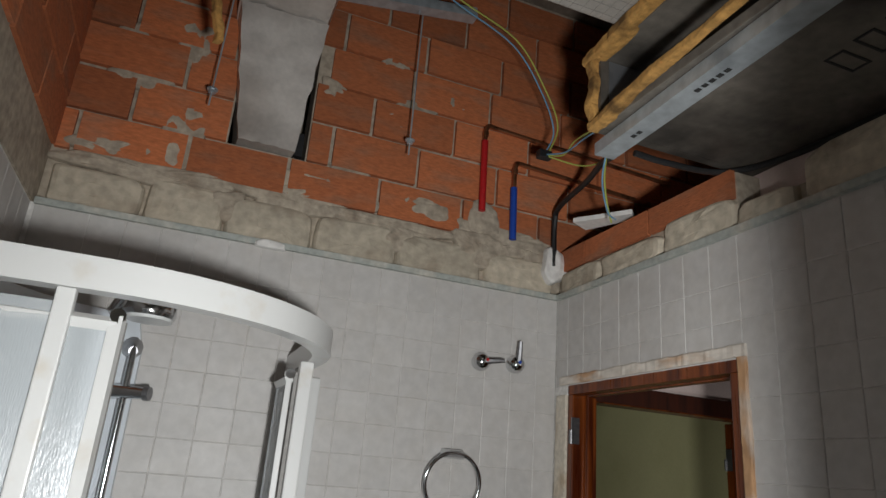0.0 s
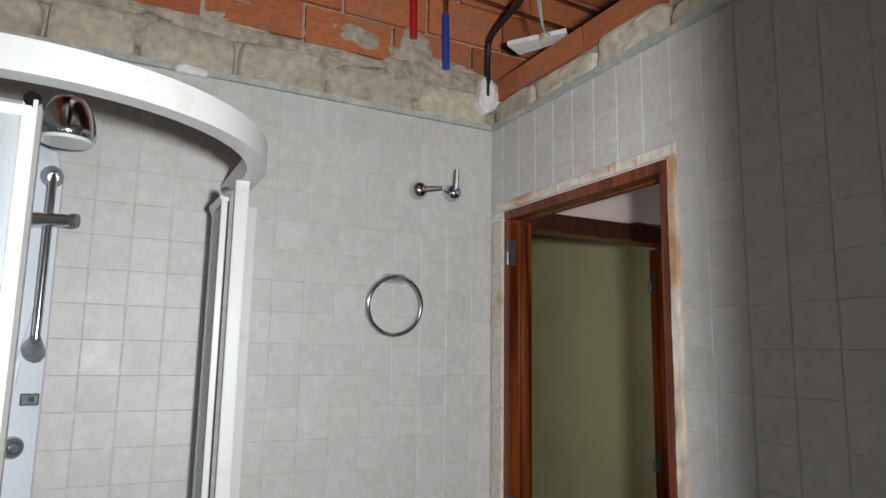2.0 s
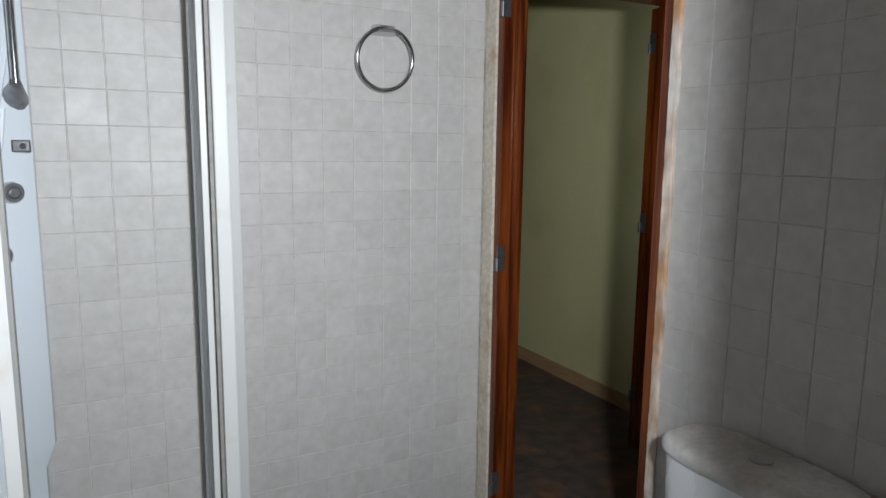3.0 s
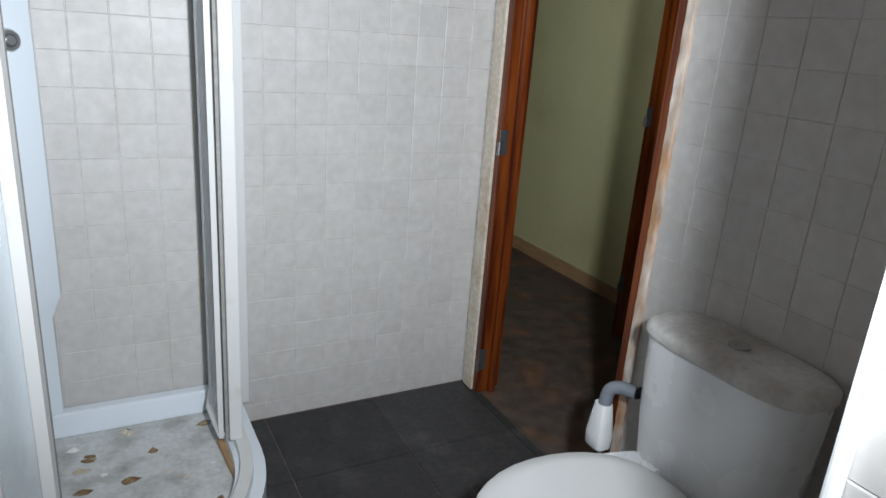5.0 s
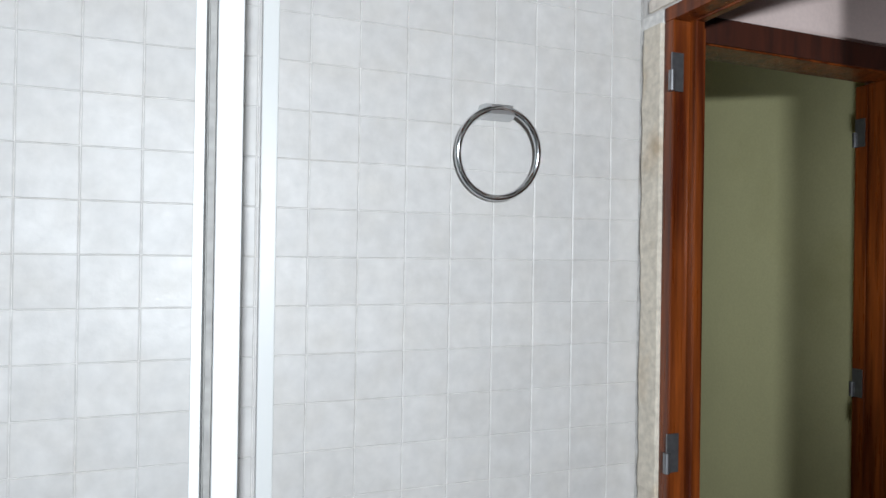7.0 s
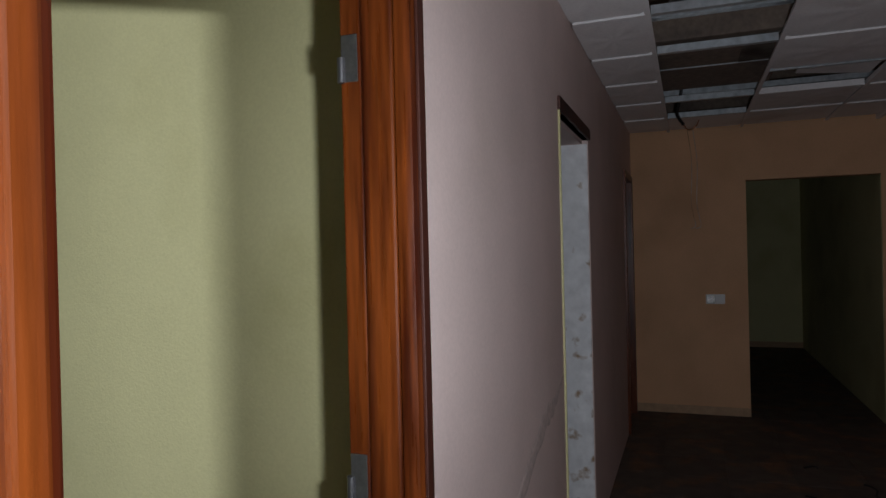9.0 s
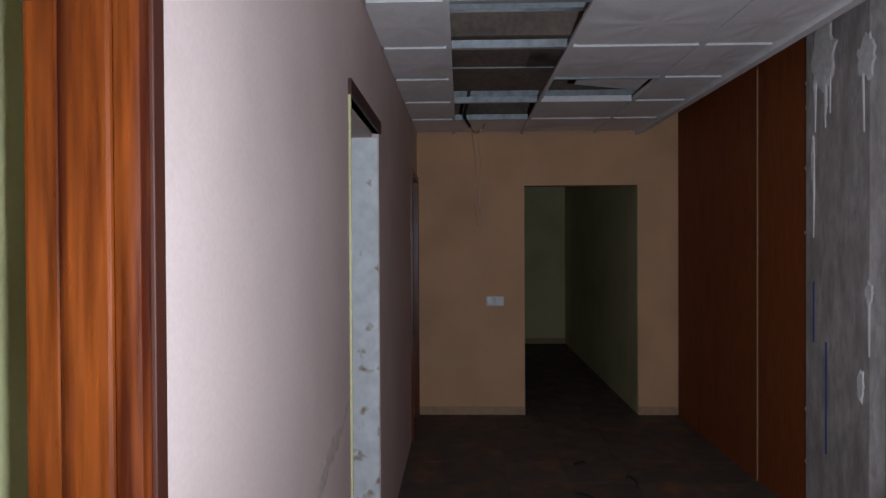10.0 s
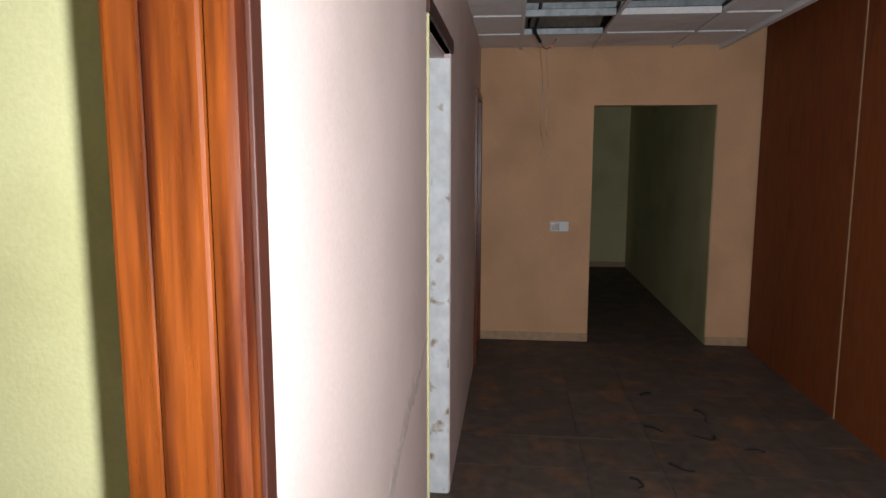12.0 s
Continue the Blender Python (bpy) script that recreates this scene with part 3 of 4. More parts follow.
part("casing", boxes((3.50, 4.72, -0.98, -0.24, 2.56, 2.9), bevel=0.01), SLAB, brown_boarding)
part("joint_band", boxes((4.10, 4.11, -0.985, -0.235, 2.554, 2.905)), STEEL, brown_boarding)
part("patch", boxes((3.55, 4.08, -0.93, -0.75, 2.553, 2.558)), DIRTYFOIL, brown_boarding, "dark patch on the brown boarding")
cable = thing("hanging_cable", (5.15, -0.44, 2.45), "loose black cable end hanging from the ceiling", "cable")
part("sheath", tubes(spline([(5.0, -0.45, 2.72), (5.05, -0.42, 2.56), (5.14, -0.40, 2.47), (5.2, -0.44, 2.40)], 5), 0.012, 8), BLACK, cable, smooth=True)
part("wire", tubes(spline([(5.2, -0.44, 2.40), (5.24, -0.48, 2.36), (5.25, -0.53, 2.39), (5.2, -0.55, 2.42)], 5), 0.004, 6), COPPER, cable, smooth=True)
wall_wire = thing("hanging_wire", (6.095, -0.5, 2.4), "thin wires hanging down the peach end wall", "wire")
for dy in (0.0, -0.045):
    part("wire", tubes(spline([(6.085, -0.47 + dy, 2.49), (6.098, -0.5 + dy, 2.2), (6.099, -0.49 + dy, 1.85), (6.092, -0.52 + dy, 1.66), (6.09, -0.48 + dy, 1.63)], 6), 0.003, 5), RAWWOOD, wall_wire, smooth=True)
switch = thing("light_switch", (6.108, -0.667, 1.01), "white double light switch on the peach wall", "light switch")
part("plate", boxes((6.098, 6.1095, -0.745, -0.590, 0.968, 1.052), bevel=0.003), WHITEPLASTIC, switch)
part("rocker", boxes((6.092, 6.099, -0.735, -0.672, 0.980, 1.040), bevel=0.002), WHITEPLASTIC, switch)
part("rocker", boxes((6.092, 6.099, -0.664, -0.600, 0.980, 1.040), bevel=0.002), CHROME, switch, "shiny rocker")


def shadow_ribbon():
    """A cast shadow painted as a thin ribbon, wider at its middle, rising along the wall."""
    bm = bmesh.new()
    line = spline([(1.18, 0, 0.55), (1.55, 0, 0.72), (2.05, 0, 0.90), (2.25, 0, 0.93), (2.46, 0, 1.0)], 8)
    ribbon = []
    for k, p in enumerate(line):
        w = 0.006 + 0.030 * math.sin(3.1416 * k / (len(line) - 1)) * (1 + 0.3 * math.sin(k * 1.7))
        ribbon.append([bm.verts.new((p[0], y, p[2] + s * w)) for s, y in ((-1, 0.0199), (-0.6, 0.0185), (0.6, 0.0185), (1, 0.0199))])
    for a, c in zip(ribbon, ribbon[1:]):
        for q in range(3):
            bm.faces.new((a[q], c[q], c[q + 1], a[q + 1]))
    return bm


# The diagonal shadow is coloured geometry laid just off the wall.
painted_shadow = tagged(part("wall_smudge", shadow_ribbon(), SHADOWPAINT, pink), "soft grey diagonal shadow painted on the wall")

for k, (x, y, s) in enumerate(((4.45, -1.46, 0.16), (4.19, -1.13, 0.09), (4.10, -1.40, 0.12), (3.68, -1.18, 0.15), (3.95, -1.62, 0.10), (3.3, -1.5, 0.13), (4.8, -1.2, 0.08), (3.5, -0.9, 0.07))):
    bm = bmesh.new()
    a = random.uniform(0, 6.28)
    pts = [(x + s * (u - 0.5) * math.cos(a) + 0.03 * math.sin(5 * u + k), y + s * (u - 0.5) * math.sin(a) + 0.02 * math.cos(6 * u), 0.004) for u in (0, 0.3, 0.6, 1.0)]
    tube(bm, spline(pts, 4), 0.012, 6, 0.004)
    for v in bm.verts:
        v.co.z = max(-0.005, v.co.z * 0.7)
    tagged(part("rubbish_scrap", bm, BLACK), "dark scrap of rubbish on the corridor floor", "rubbish", "scraps on the corridor floor")

# ---- bathroom: shower ----
EX, EY, ER = -0.958, -0.89, 0.50
ECX, ECY = EX - ER, EY + ER


def quadrant(inset, a0=0.0, a1=90.0, steps=16, straight=True):
    """Plan line of the rounded enclosure, from the back wall round to the side wall."""
    arc = [(ECX + (ER - inset) * math.cos(radians(a)), ECY - (ER - inset) * math.sin(radians(a))) for a in [a0 + (a1 - a0) * k / steps for k in range(steps + 1)]]
    return [(EX - inset, -0.002), *arc, (LEFT + 0.002, EY + inset)] if straight else arc


def band(inner, outer, z0, z1, **kw):
    return prism(bmesh.new(), quadrant(inner, **kw) + quadrant(outer, **kw)[::-1], z0, z1)


tray = thing("shower_tray", (-1.4, -0.4, 0), "white corner shower tray littered with debris", "shower tray")
part("rim", band(-0.035, 0.05, 0.0, 0.155), ACRYLIC, tray, smooth=True)
part("basin", prism(bmesh.new(), [(LEFT + 0.002, -0.002)] + quadrant(0.05), 0.0, 0.10), TRAY, tray, "dirty grey-white basin")
part("upstand", boxes((LEFT + 0.002, EX - 0.05, -0.045, -0.003, 0.10, 0.185), bevel=0.008), ACRYLIC, tray)
for k in range(46):
    x, y = random.uniform(-1.62, -1.0), random.uniform(-0.75, -0.06)
    if math.hypot(max(0, x - ECX), max(0, ECY - y)) > ER - 0.08:
        continue
    s = random.choice((0.008, 0.012, 0.02, 0.03))
    bm = bmesh.new()
    n = 6
    a0 = random.uniform(0, 6)
    low = [bm.verts.new((x + s * random.uniform(0.5, 1.2) * math.cos(a0 + 6.283 * q / n), y + 0.6 * s * random.uniform(0.5, 1.2) * math.sin(a0 + 6.283 * q / n), 0.101)) for q in range(n)]
    top = bm.verts.new((x, y, 0.101 + s * random.uniform(0.2, 0.7)))
    for q in range(n):
        bm.faces.new((low[q], low[(q + 1) % n], top))
    tagged(part("debris_chip", bm, random.choice((DEBRIS, DEBRIS, RAWPLASTER, SPLASH))), "small chip of plaster debris in the shower tray", "debris", "debris in the shower tray")

bm = boxes((-1.018, -0.985, -0.62, -0.24, 0.101, 0.122), bevel=0.003)
bmesh.ops.rotate(bm, verts=bm.verts, cent=(-1.0, -0.4, 0.11), matrix=Matrix.Rotation(radians(4), 3, "Z"))
tagged(part("timber_batten", bm, LAMINATE), "brown wooden batten lying in the shower tray", "batten")
screen = thing("shower_enclosure", (-1.2, -0.6, 0.155), "rounded shower enclosure with white frame, cloudy panes, doors slid open", "shower enclosure")
part("top_rail", band(-0.010, 0.036, 1.985, 2.045), WHITEMETAL, screen, smooth=True)
part("bottom_rail", band(0.0, 0.035, 0.155, 0.185), WHITEMETAL, screen, smooth=True)
part("wall_profile", boxes((-0.914, -0.882, -0.03, -0.001, 0.10, 1.985), bevel=0.003), WHITEMETAL, screen)
part("wall_profile", boxes((LEFT + 0.001, LEFT + 0.03, EY, EY + 0.04, 0.155, 1.985), bevel=0.003), WHITEMETAL, screen)


def fixed_pane(x0, x1, y0, y1):
    pane = part("fixed_pane", boxes((x0, x1, y0, y1, 0.19, 1.96)), PANE, screen, "cloudy fixed pane")
    return pane


fixed_pane(-0.975, -0.970, -0.33, -0.03)
fixed_pane(LEFT + 0.03, -1.535, EY + 0.012, EY + 0.017)
part("post", boxes((-1.009, -0.972, -0.368, -0.33, 0.185, 1.985), bevel=0.005), WHITEMETAL, screen)
part("post", boxes((-1.535, -1.503, EY, EY + 0.03, 0.185, 1.985), bevel=0.004), WHITEMETAL, screen)
part("seal", boxes((-1.019, -1.010, -0.355, -0.335, 0.185, 1.955)), RUBBER, screen, "dark rubber seal")


def sliding_door(x0, y0, x1, y1, lead=0.021):
    """A sliding leaf: two upright profiles, a pane and rails between plan points."""
    door = part("sliding_door", tubes([(x0, y0, 0.19), (x0, y0, 1.95)], lead, 4), WHITEMETAL, screen, "white framed sliding door with cloudy pane")
    part("upright", tubes([(x1, y1, 0.19), (x1, y1, 1.95)], 0.019, 4), WHITEMETAL, door)
    mid = [((x0 + x1) / 2 + (y0 - y1) * 0.06, (y0 + y1) / 2 - (x0 - x1) * 0.06)]
    line = [(x0, y0), *mid, (x1, y1)]
    bm = bmesh.new()
    for a, b in zip(line, line[1:]):
        d = Vector((b[1] - a[1], a[0] - b[0])).normalized() * 0.003
        prism(bm, [(a[0] + d.x, a[1] + d.y), (b[0] + d.x, b[1] + d.y), (b[0] - d.x, b[1] - d.y), (a[0] - d.x, a[1] - d.y)], 0.2, 1.945)
    part("pane", bm, PANE, door, "cloudy water-stained pane")
    for z in (0.2, 1.935):
        part("rail", tubes([(*p, z) for p in line], 0.014, 4), WHITEMETAL, door)
    part("seal", tubes([(x0 + 0.01, y0 + 0.025, 0.2), (x0 + 0.01, y0 + 0.025, 1.945)], 0.006, 4), RUBBER, door)
    part("roller", tubes([(x0, y0 - 0.012, 1.95), (x0, y0 + 0.012, 1.95)], 0.014, 10), CHROME, door)


sliding_door(-1.030, -0.345, -1.002, -0.03, 0.010)
sliding_door(-1.43, -0.862, -1.77, -0.835, 0.016)

column = thing("shower_column", (-1.6, -0.2, 0.2), "white acrylic massage shower column in the corner", "shower column")


def column_ring(z, w):
    pts = [(-1.415, -0.003), (-1.418, -0.03), (-1.45, -0.058), (-1.51, -0.088), (-1.58, -0.125), (-1.655, -0.19), (-1.715, -0.27), (-1.75, -0.35), (-1.765, -0.40), (LEFT + 0.003, -0.405), (LEFT + 0.003, -0.003)]
    return [(-1.8 + (x + 1.8) * w if x > LEFT + 0.01 else x, y * w if y < -0.01 else y, z) for x, y in pts]


part("body", loft([column_ring(z, w) for z, w in ((0.186, 0.93), (0.5, 0.93), (0.54, 0.97), (0.57, 1.0), (0.9, 1.0), (1.5, 1.0), (2.0, 0.99), (2.08, 0.94), (2.10, 0.85))]), ACRYLIC, column, smooth=True)


def on_column(x, z, lift=0.0):
    """A point on the column's sloping face."""
    return (x + lift * 0.47, -0.055 + (x + 1.449) * 0.53 - lift * 0.88, z)


part("moulded_rib", tubes(spline([on_column(x, z) for x, z in ((-1.445, 1.80), (-1.449, 1.71), (-1.476, 1.549), (-1.523, 1.336), (-1.558, 1.185), (-1.60, 1.02))], 6), 0.007, 8), ACRYLIC, column, smooth=True)
part("moulded_rib", tubes(spline([on_column(x, z) for x, z in ((-1.475, 1.50), (-1.486, 1.40), (-1.512, 1.28), (-1.54, 1.17))], 6), 0.009, 8, 0.002), ACRYLIC, column, smooth=True)
part("niche_rim", tubes(spline([on_column(x, z) for x, z in ((-1.66, 1.742), (-1.569, 1.75), (-1.512, 1.757), (-1.496, 1.742), (-1.503, 1.668), (-1.52, 1.581))], 6), 0.006, 8), ACRYLIC, column, "rounded moulded rim of the soap niche", smooth=True)
part("niche_sill", tubes(spline([on_column(x, z) for x, z in ((-1.66, 1.51), (-1.561, 1.516), (-1.527, 1.531), (-1.488, 1.556))], 6), 0.014, 10, 0.008), ACRYLIC, column, "moulded sill of the soap niche", smooth=True)
NRM = Vector((0.50, -0.866, 0)).normalized()


def disc(parent, name, at, radius, depth, mat, label="", lift=0.0):
    at = Vector(at) + NRM * lift
    return part(name, tubes([at - NRM * 0.01, at + NRM * depth * 0.6, at + NRM * depth], radius, 20, radius * 0.82), mat, parent, label, smooth=True)


for at in ((-1.468, -0.070, 1.285), (-1.503, -0.088, 1.123), (-1.548, -0.110, 0.967), (-1.6, -0.142, 0.81)):
    jet = disc(column, "massage_jet", at, 0.031, 0.010, SATIN, "round chrome massage jet")
    disc(jet, "recess", at, 0.021, 0.012, DULLMETAL)
    disc(jet, "nozzle", at, 0.013, 0.018, SATIN)
k = (-1.440, -0.052, 1.405)
holder = part("hose_holder", boxes((k[0] - 0.022, k[0] + 0.022, k[1] - 0.022, k[1] + 0.01, k[2] - 0.016, k[2] + 0.016), bevel=0.004), CHROME, column, "square chrome hose holder")
disc(holder, "button", (k[0], k[1] - 0.012, k[2]), 0.009, 0.014, DULLMETAL)
part("shower_bar", tubes([(-1.437, -0.118, 1.56), (-1.437, -0.118, 2.0)], 0.010, 12), CHROME, column, "chrome riser bar", smooth=True)
for z in (1.56, 1.985):
    foot = bmesh.new()
    tube(foot, [(-1.450, -0.035, z - 0.035 if z < 1.8 else z + 0.02), (-1.437, -0.125, z)], 0.034, 12, 0.013)
    part("bar_bracket", foot, DULLMETAL, column, "angled chrome bar bracket", smooth=True)
slide = part("slider", tubes([(-1.47, -0.105, 1.872), (-1.437, -0.118, 1.872), (-1.385, -0.138, 1.872)], 0.022, 14, 0.016), CHROME, column, "chrome hand shower slider", smooth=True)
part("clamp_screw", tubes([(-1.385, -0.138, 1.872), (-1.370, -0.144, 1.872)], 0.019, 14), DULLMETAL, slide, smooth=True)
shower_head = part("shower_head", loft([[(-1.412 + r * math.cos(6.2832 * q / 20), -0.22 + r * math.sin(6.2832 * q / 20), z) for q in range(20)] for z, r in ((2.066, 0.066), (2.076, 0.071), (2.091, 0.070), (2.121, 0.064), (2.151, 0.053), (2.171, 0.040), (2.181, 0.022))]), CHROME, column, "chrome fixed shower head", smooth=True)
part("spray_plate", tubes([(-1.412, -0.22, 2.058), (-1.412, -0.22, 2.071)], 0.062, 20), WHITEPLASTIC, shower_head, smooth=True)
part("arm", tubes(spline([(-1.42, -0.21, 2.156), (-1.445, -0.18, 2.162), (-1.47, -0.13, 2.155), (-1.515, -0.07, 2.09)], 5), 0.015, 10), CHROME, shower_head, smooth=True)
basket = part("soap_shelf", boxes((-1.70, -1.54, -0.20, -0.13, 1.535, 1.55), bevel=0.006), ACRYLIC, column, "moulded soap niche")
for z in (1.645, 1.57):
    part("rail", tubes(spline([(-1.72, -0.27, z), (-1.60, -0.24, z - 0.003), (-1.50, -0.20, z - 0.008), (-1.478, -0.17, z - 0.006)], 5), 0.0045, 8), CHROME, basket, smooth=True)

# ---- bathroom: wall fittings ----
ring = thing("towel_ring", (-0.404, 0.0, 1.79), "round chrome towel ring on the tiled wall", "towel ring")
bm = bmesh.new()
loop = [(-0.404 + 0.098 * math.sin(6.2832 * q / 40), -0.036 - 0.010 * math.cos(6.2832 * q / 40), 1.698 + 0.098 * math.cos(6.2832 * q / 40)) for q in range(41)]
tube(bm, loop, 0.0075, 10)
part("ring", bm, CHROME, ring, smooth=True)
part("bracket", loft([[(-0.404 + sx * w, y, 1.792 + sz * h) for sx, sz in ((-1, -0.7), (1, -0.7), (0.85, 0.8), (-0.85, 0.8))] for y, w, h in ((-0.001, 0.040, 0.021), (-0.03, 0.038, 0.020), (-0.052, 0.030, 0.014))]), SATIN, ring)


def valve(x, z, lever, dot):
    v = thing("stop_valve", (x, 0, z), "chrome wall stop valve with lever handle", "valve", "stop valves on the tiled wall")
    body = loft([[(x + r * math.cos(6.2832 * q / 20), y, z + r * math.sin(6.2832 * q / 20)) for q in range(20)] for y, r in ((-0.001, 0.031), (-0.012, 0.033), (-0.024, 0.033), (-0.036, 0.029), (-0.045, 0.022), (-0.051, 0.013), (-0.053, 0.005))])
    part("rosette", body, CHROME, v, smooth=True)
    part("lever", tubes([(x, -0.040, z), (x + lever[0] * 0.5, -0.052, z + lever[1] * 0.5), (x + lever[0], -0.060, z + lever[1])], 0.013, 8, 0.008), DULLMETAL, v, "chrome lever", smooth=True)
    part("marker", tubes([(x + lever[0] * 0.12, -0.052, z + 0.004), (x + lever[0] * 0.12, -0.0565, z + 0.004)], 0.006, 10), dot, v, "round colour marker")


valve(-0.318, 2.115, (0.072, 0.008), RED)
valve(-0.181, 2.123, (-0.004, 0.078), BLUEPIPE)

# ---- bathroom: toilet ----
toilet = thing("toilet", (-0.35, -1.34, 0), "white ceramic close-coupled toilet, shade painted on the cistern lid", "toilet")
TY = -1.292


def rounded(cx, cy, hx, hy, z, n=28, power=3.0, front=1.0):
    """A soft-cornered ring in plan."""
    out = []
    for q in range(n):
        a = 6.2832 * q / n
        c, s = math.cos(a), math.sin(a)
        out.append((cx + hx * math.copysign(abs(c) ** (2 / power), c), cy + hy * math.copysign(abs(s) ** (2 / power), s), z))
    return out


part("cistern", loft([rounded(-0.102, TY, hx, hy, z, power=3.4) for z, hx, hy in ((0.405, 0.072, 0.165), (0.42, 0.086, 0.185), (0.55, 0.092, 0.200), (0.746, 0.096, 0.210))]), CERAMIC, toilet, smooth=True)
# Lid coloured darker than the cistern in place of shade falling on it.
lid = part("cistern_lid", loft([rounded(-0.105, TY, hx, hy, z, power=3.2) for z, hx, hy in ((0.748, 0.100, 0.213), (0.751, 0.104, 0.218), (0.768, 0.104, 0.218), (0.778, 0.097, 0.211), (0.783, 0.080, 0.195))]), SHADED_LID, toilet, "grey cistern lid with shade painted in", smooth=True)
part("flush_button", tubes([(-0.10, TY + 0.0, 0.778), (-0.10, TY, 0.788)], 0.024, 18), CHROME, lid, smooth=True)


def bowl_ring(z, x_back, x_front, half):
    out = []
    for q in range(32):
        a = 6.2832 * q / 32
        c, s = math.cos(a), math.sin(a)
        mid = (x_back + x_front) / 2
        rx = abs(x_back - x_front) / 2
        out.append((mid + rx * c * (1 if c < 0 else 1), TY + half * math.copysign(abs(s) ** (0.8 if c > 0 else 1.0), s), z))
    return out


part("bowl", loft([bowl_ring(z, b, f, h) for z, b, f, h in ((0.0, -0.10, -0.52, 0.115), (0.10, -0.10, -0.54, 0.115), (0.25, -0.05, -0.62, 0.145), (0.37, -0.03, -0.68, 0.188), (0.428, -0.03, -0.695, 0.198))]), CERAMIC, toilet, smooth=True)
part("seat_lid", loft([bowl_ring(z, b, f, h) for z, b, f, h in ((0.430, -0.215, -0.705, 0.200), (0.436, -0.212, -0.71, 0.206), (0.456, -0.212, -0.71, 0.206), (0.468, -0.23, -0.695, 0.192), (0.472, -0.27, -0.65, 0.155))]), WHITEPLASTIC, toilet, "closed white seat lid", smooth=True)
for dy in (-0.07, 0.07):
    part("seat_hinge", tubes([(-0.215, TY + dy - 0.02, 0.452), (-0.215, TY + dy + 0.02, 0.452)], 0.013, 10), WHITEPLASTIC, toilet, smooth=True)
inlet = thing("water_inlet", (0.0, -0.95, 0.40), "white plastic fill nozzle on grey elbow beside the cistern", "water fitting")
part("elbow", tubes(spline([(-0.085, -1.02, 0.515), (-0.10, -0.985, 0.515), (-0.118, -0.958, 0.50), (-0.122, -0.95, 0.45)], 5), 0.018, 12), GREYPLASTIC, inlet, smooth=True)
part("pipe", tubes([(0.012, -1.04, 0.52), (-0.09, -1.02, 0.515)], 0.015, 10), BLACK, inlet, smooth=True)
part("nozzle", loft([rounded(-0.122, -0.948, hx, hy, z, 18, 3.5) for z, hx, hy in ((0.318, 0.020, 0.026), (0.325, 0.026, 0.034), (0.36, 0.028, 0.036), (0.43, 0.022, 0.026), (0.455, 0.019, 0.022))]), WHITEPLASTIC, inlet, smooth=True)
part("supply_pipe", tubes([(-0.115, -0.95, 0.33), (-0.10, -0.955, 0.16), (-0.012, -0.96, 0.13), (0.012, -0.96, 0.13)], 0.008, 8), GREYPLASTIC, inlet, smooth=True)

# ---- bathroom: above the removed ceiling ----
def c_channel(name, a, b, width, depth, label, group=""):
    """A galvanised C-profile between two points, open upwards."""
    a, b = Vector(a), Vector(b)
    ahead = (b - a).normalized()
    side = ahead.cross(Vector((0, 0, 1))).normalized()
    up = side.cross(ahead)
    t = thing(name, tuple(a), label, "steel channel", group)

    def bar(s0, s1, u0, u1):
        return loft([[p + side * s + up * u for s, u in ((s0, u0), (s1, u0), (s1, u1), (s0, u1))] for p in (a, b)])

    w = width / 2
    part("web", bar(-w, w, 0, 0.0015), STEEL, t)
    part("flange", bar(-w, -w + 0.0015, 0.0015, depth), STEEL, t)
    part("flange", bar(w - 0.0015, w, 0.0015, depth), STEEL, t)
    part("lip", bar(-w + 0.0015, -w + 0.009, depth - 0.0015, depth), STEEL, t)
    part("lip", bar(w - 0.009, w - 0.0015, depth - 0.0015, depth), STEEL, t)
    return t


chan = c_channel("ceiling_channel", (-0.345, -0.80, 2.578), (-0.405, -2.3, 2.578), 0.06, 0.035, "long galvanised ceiling channel under the air duct")
for y, n in ((-0.93, 2), (-1.17, 5)):
    for q in range(n):
        part("printed_mark", boxes((-0.352 - 0.04 * (abs(y) - 0.8), -0.340 - 0.04 * (abs(y) - 0.8), y - 0.022 * q - 0.014, y - 0.022 * q, 2.5768, 2.578)), INK, chan, "dark printed bar")
c_channel("ceiling_channel", (-1.06, -0.15, 3.322), (-0.49, -0.15, 3.415), 0.05, 0.04, "short galvanised channel held in front of the bricks")


def threaded_rod(x, y, z0, z1, tilt=0.0):
    rod = thing("hanger_rod", (x, y, z0), "thin threaded hanger rod with nut", "hanger rod", "hanger rods over the bathroom")
    part("rod", tubes([(x - tilt, y, z0), (x, y, z1)], 0.003, 8), STEEL, rod)
    part("nut", tubes([(x - tilt * 0.9, y, z0 + 0.045), (x - tilt * 0.9, y, z0 + 0.057)], 0.012, 6), STEEL, rod)
    part("washer", tubes([(x - tilt * 0.9, y, z0 + 0.057), (x - tilt * 0.9, y, z0 + 0.060)], 0.018, 12), STEEL, rod)


threaded_rod(-0.69, -0.10, 2.80, 3.74)
threaded_rod(-1.36, -0.10, 2.80, 3.74, 0.02)
threaded_rod(-0.72, -0.15, 3.36, 3.74)


def board_edge(bm_points, mat, parent, name="wool_edge"):
    return part(name, bm_points, mat, parent, "torn yellow glass wool edge")


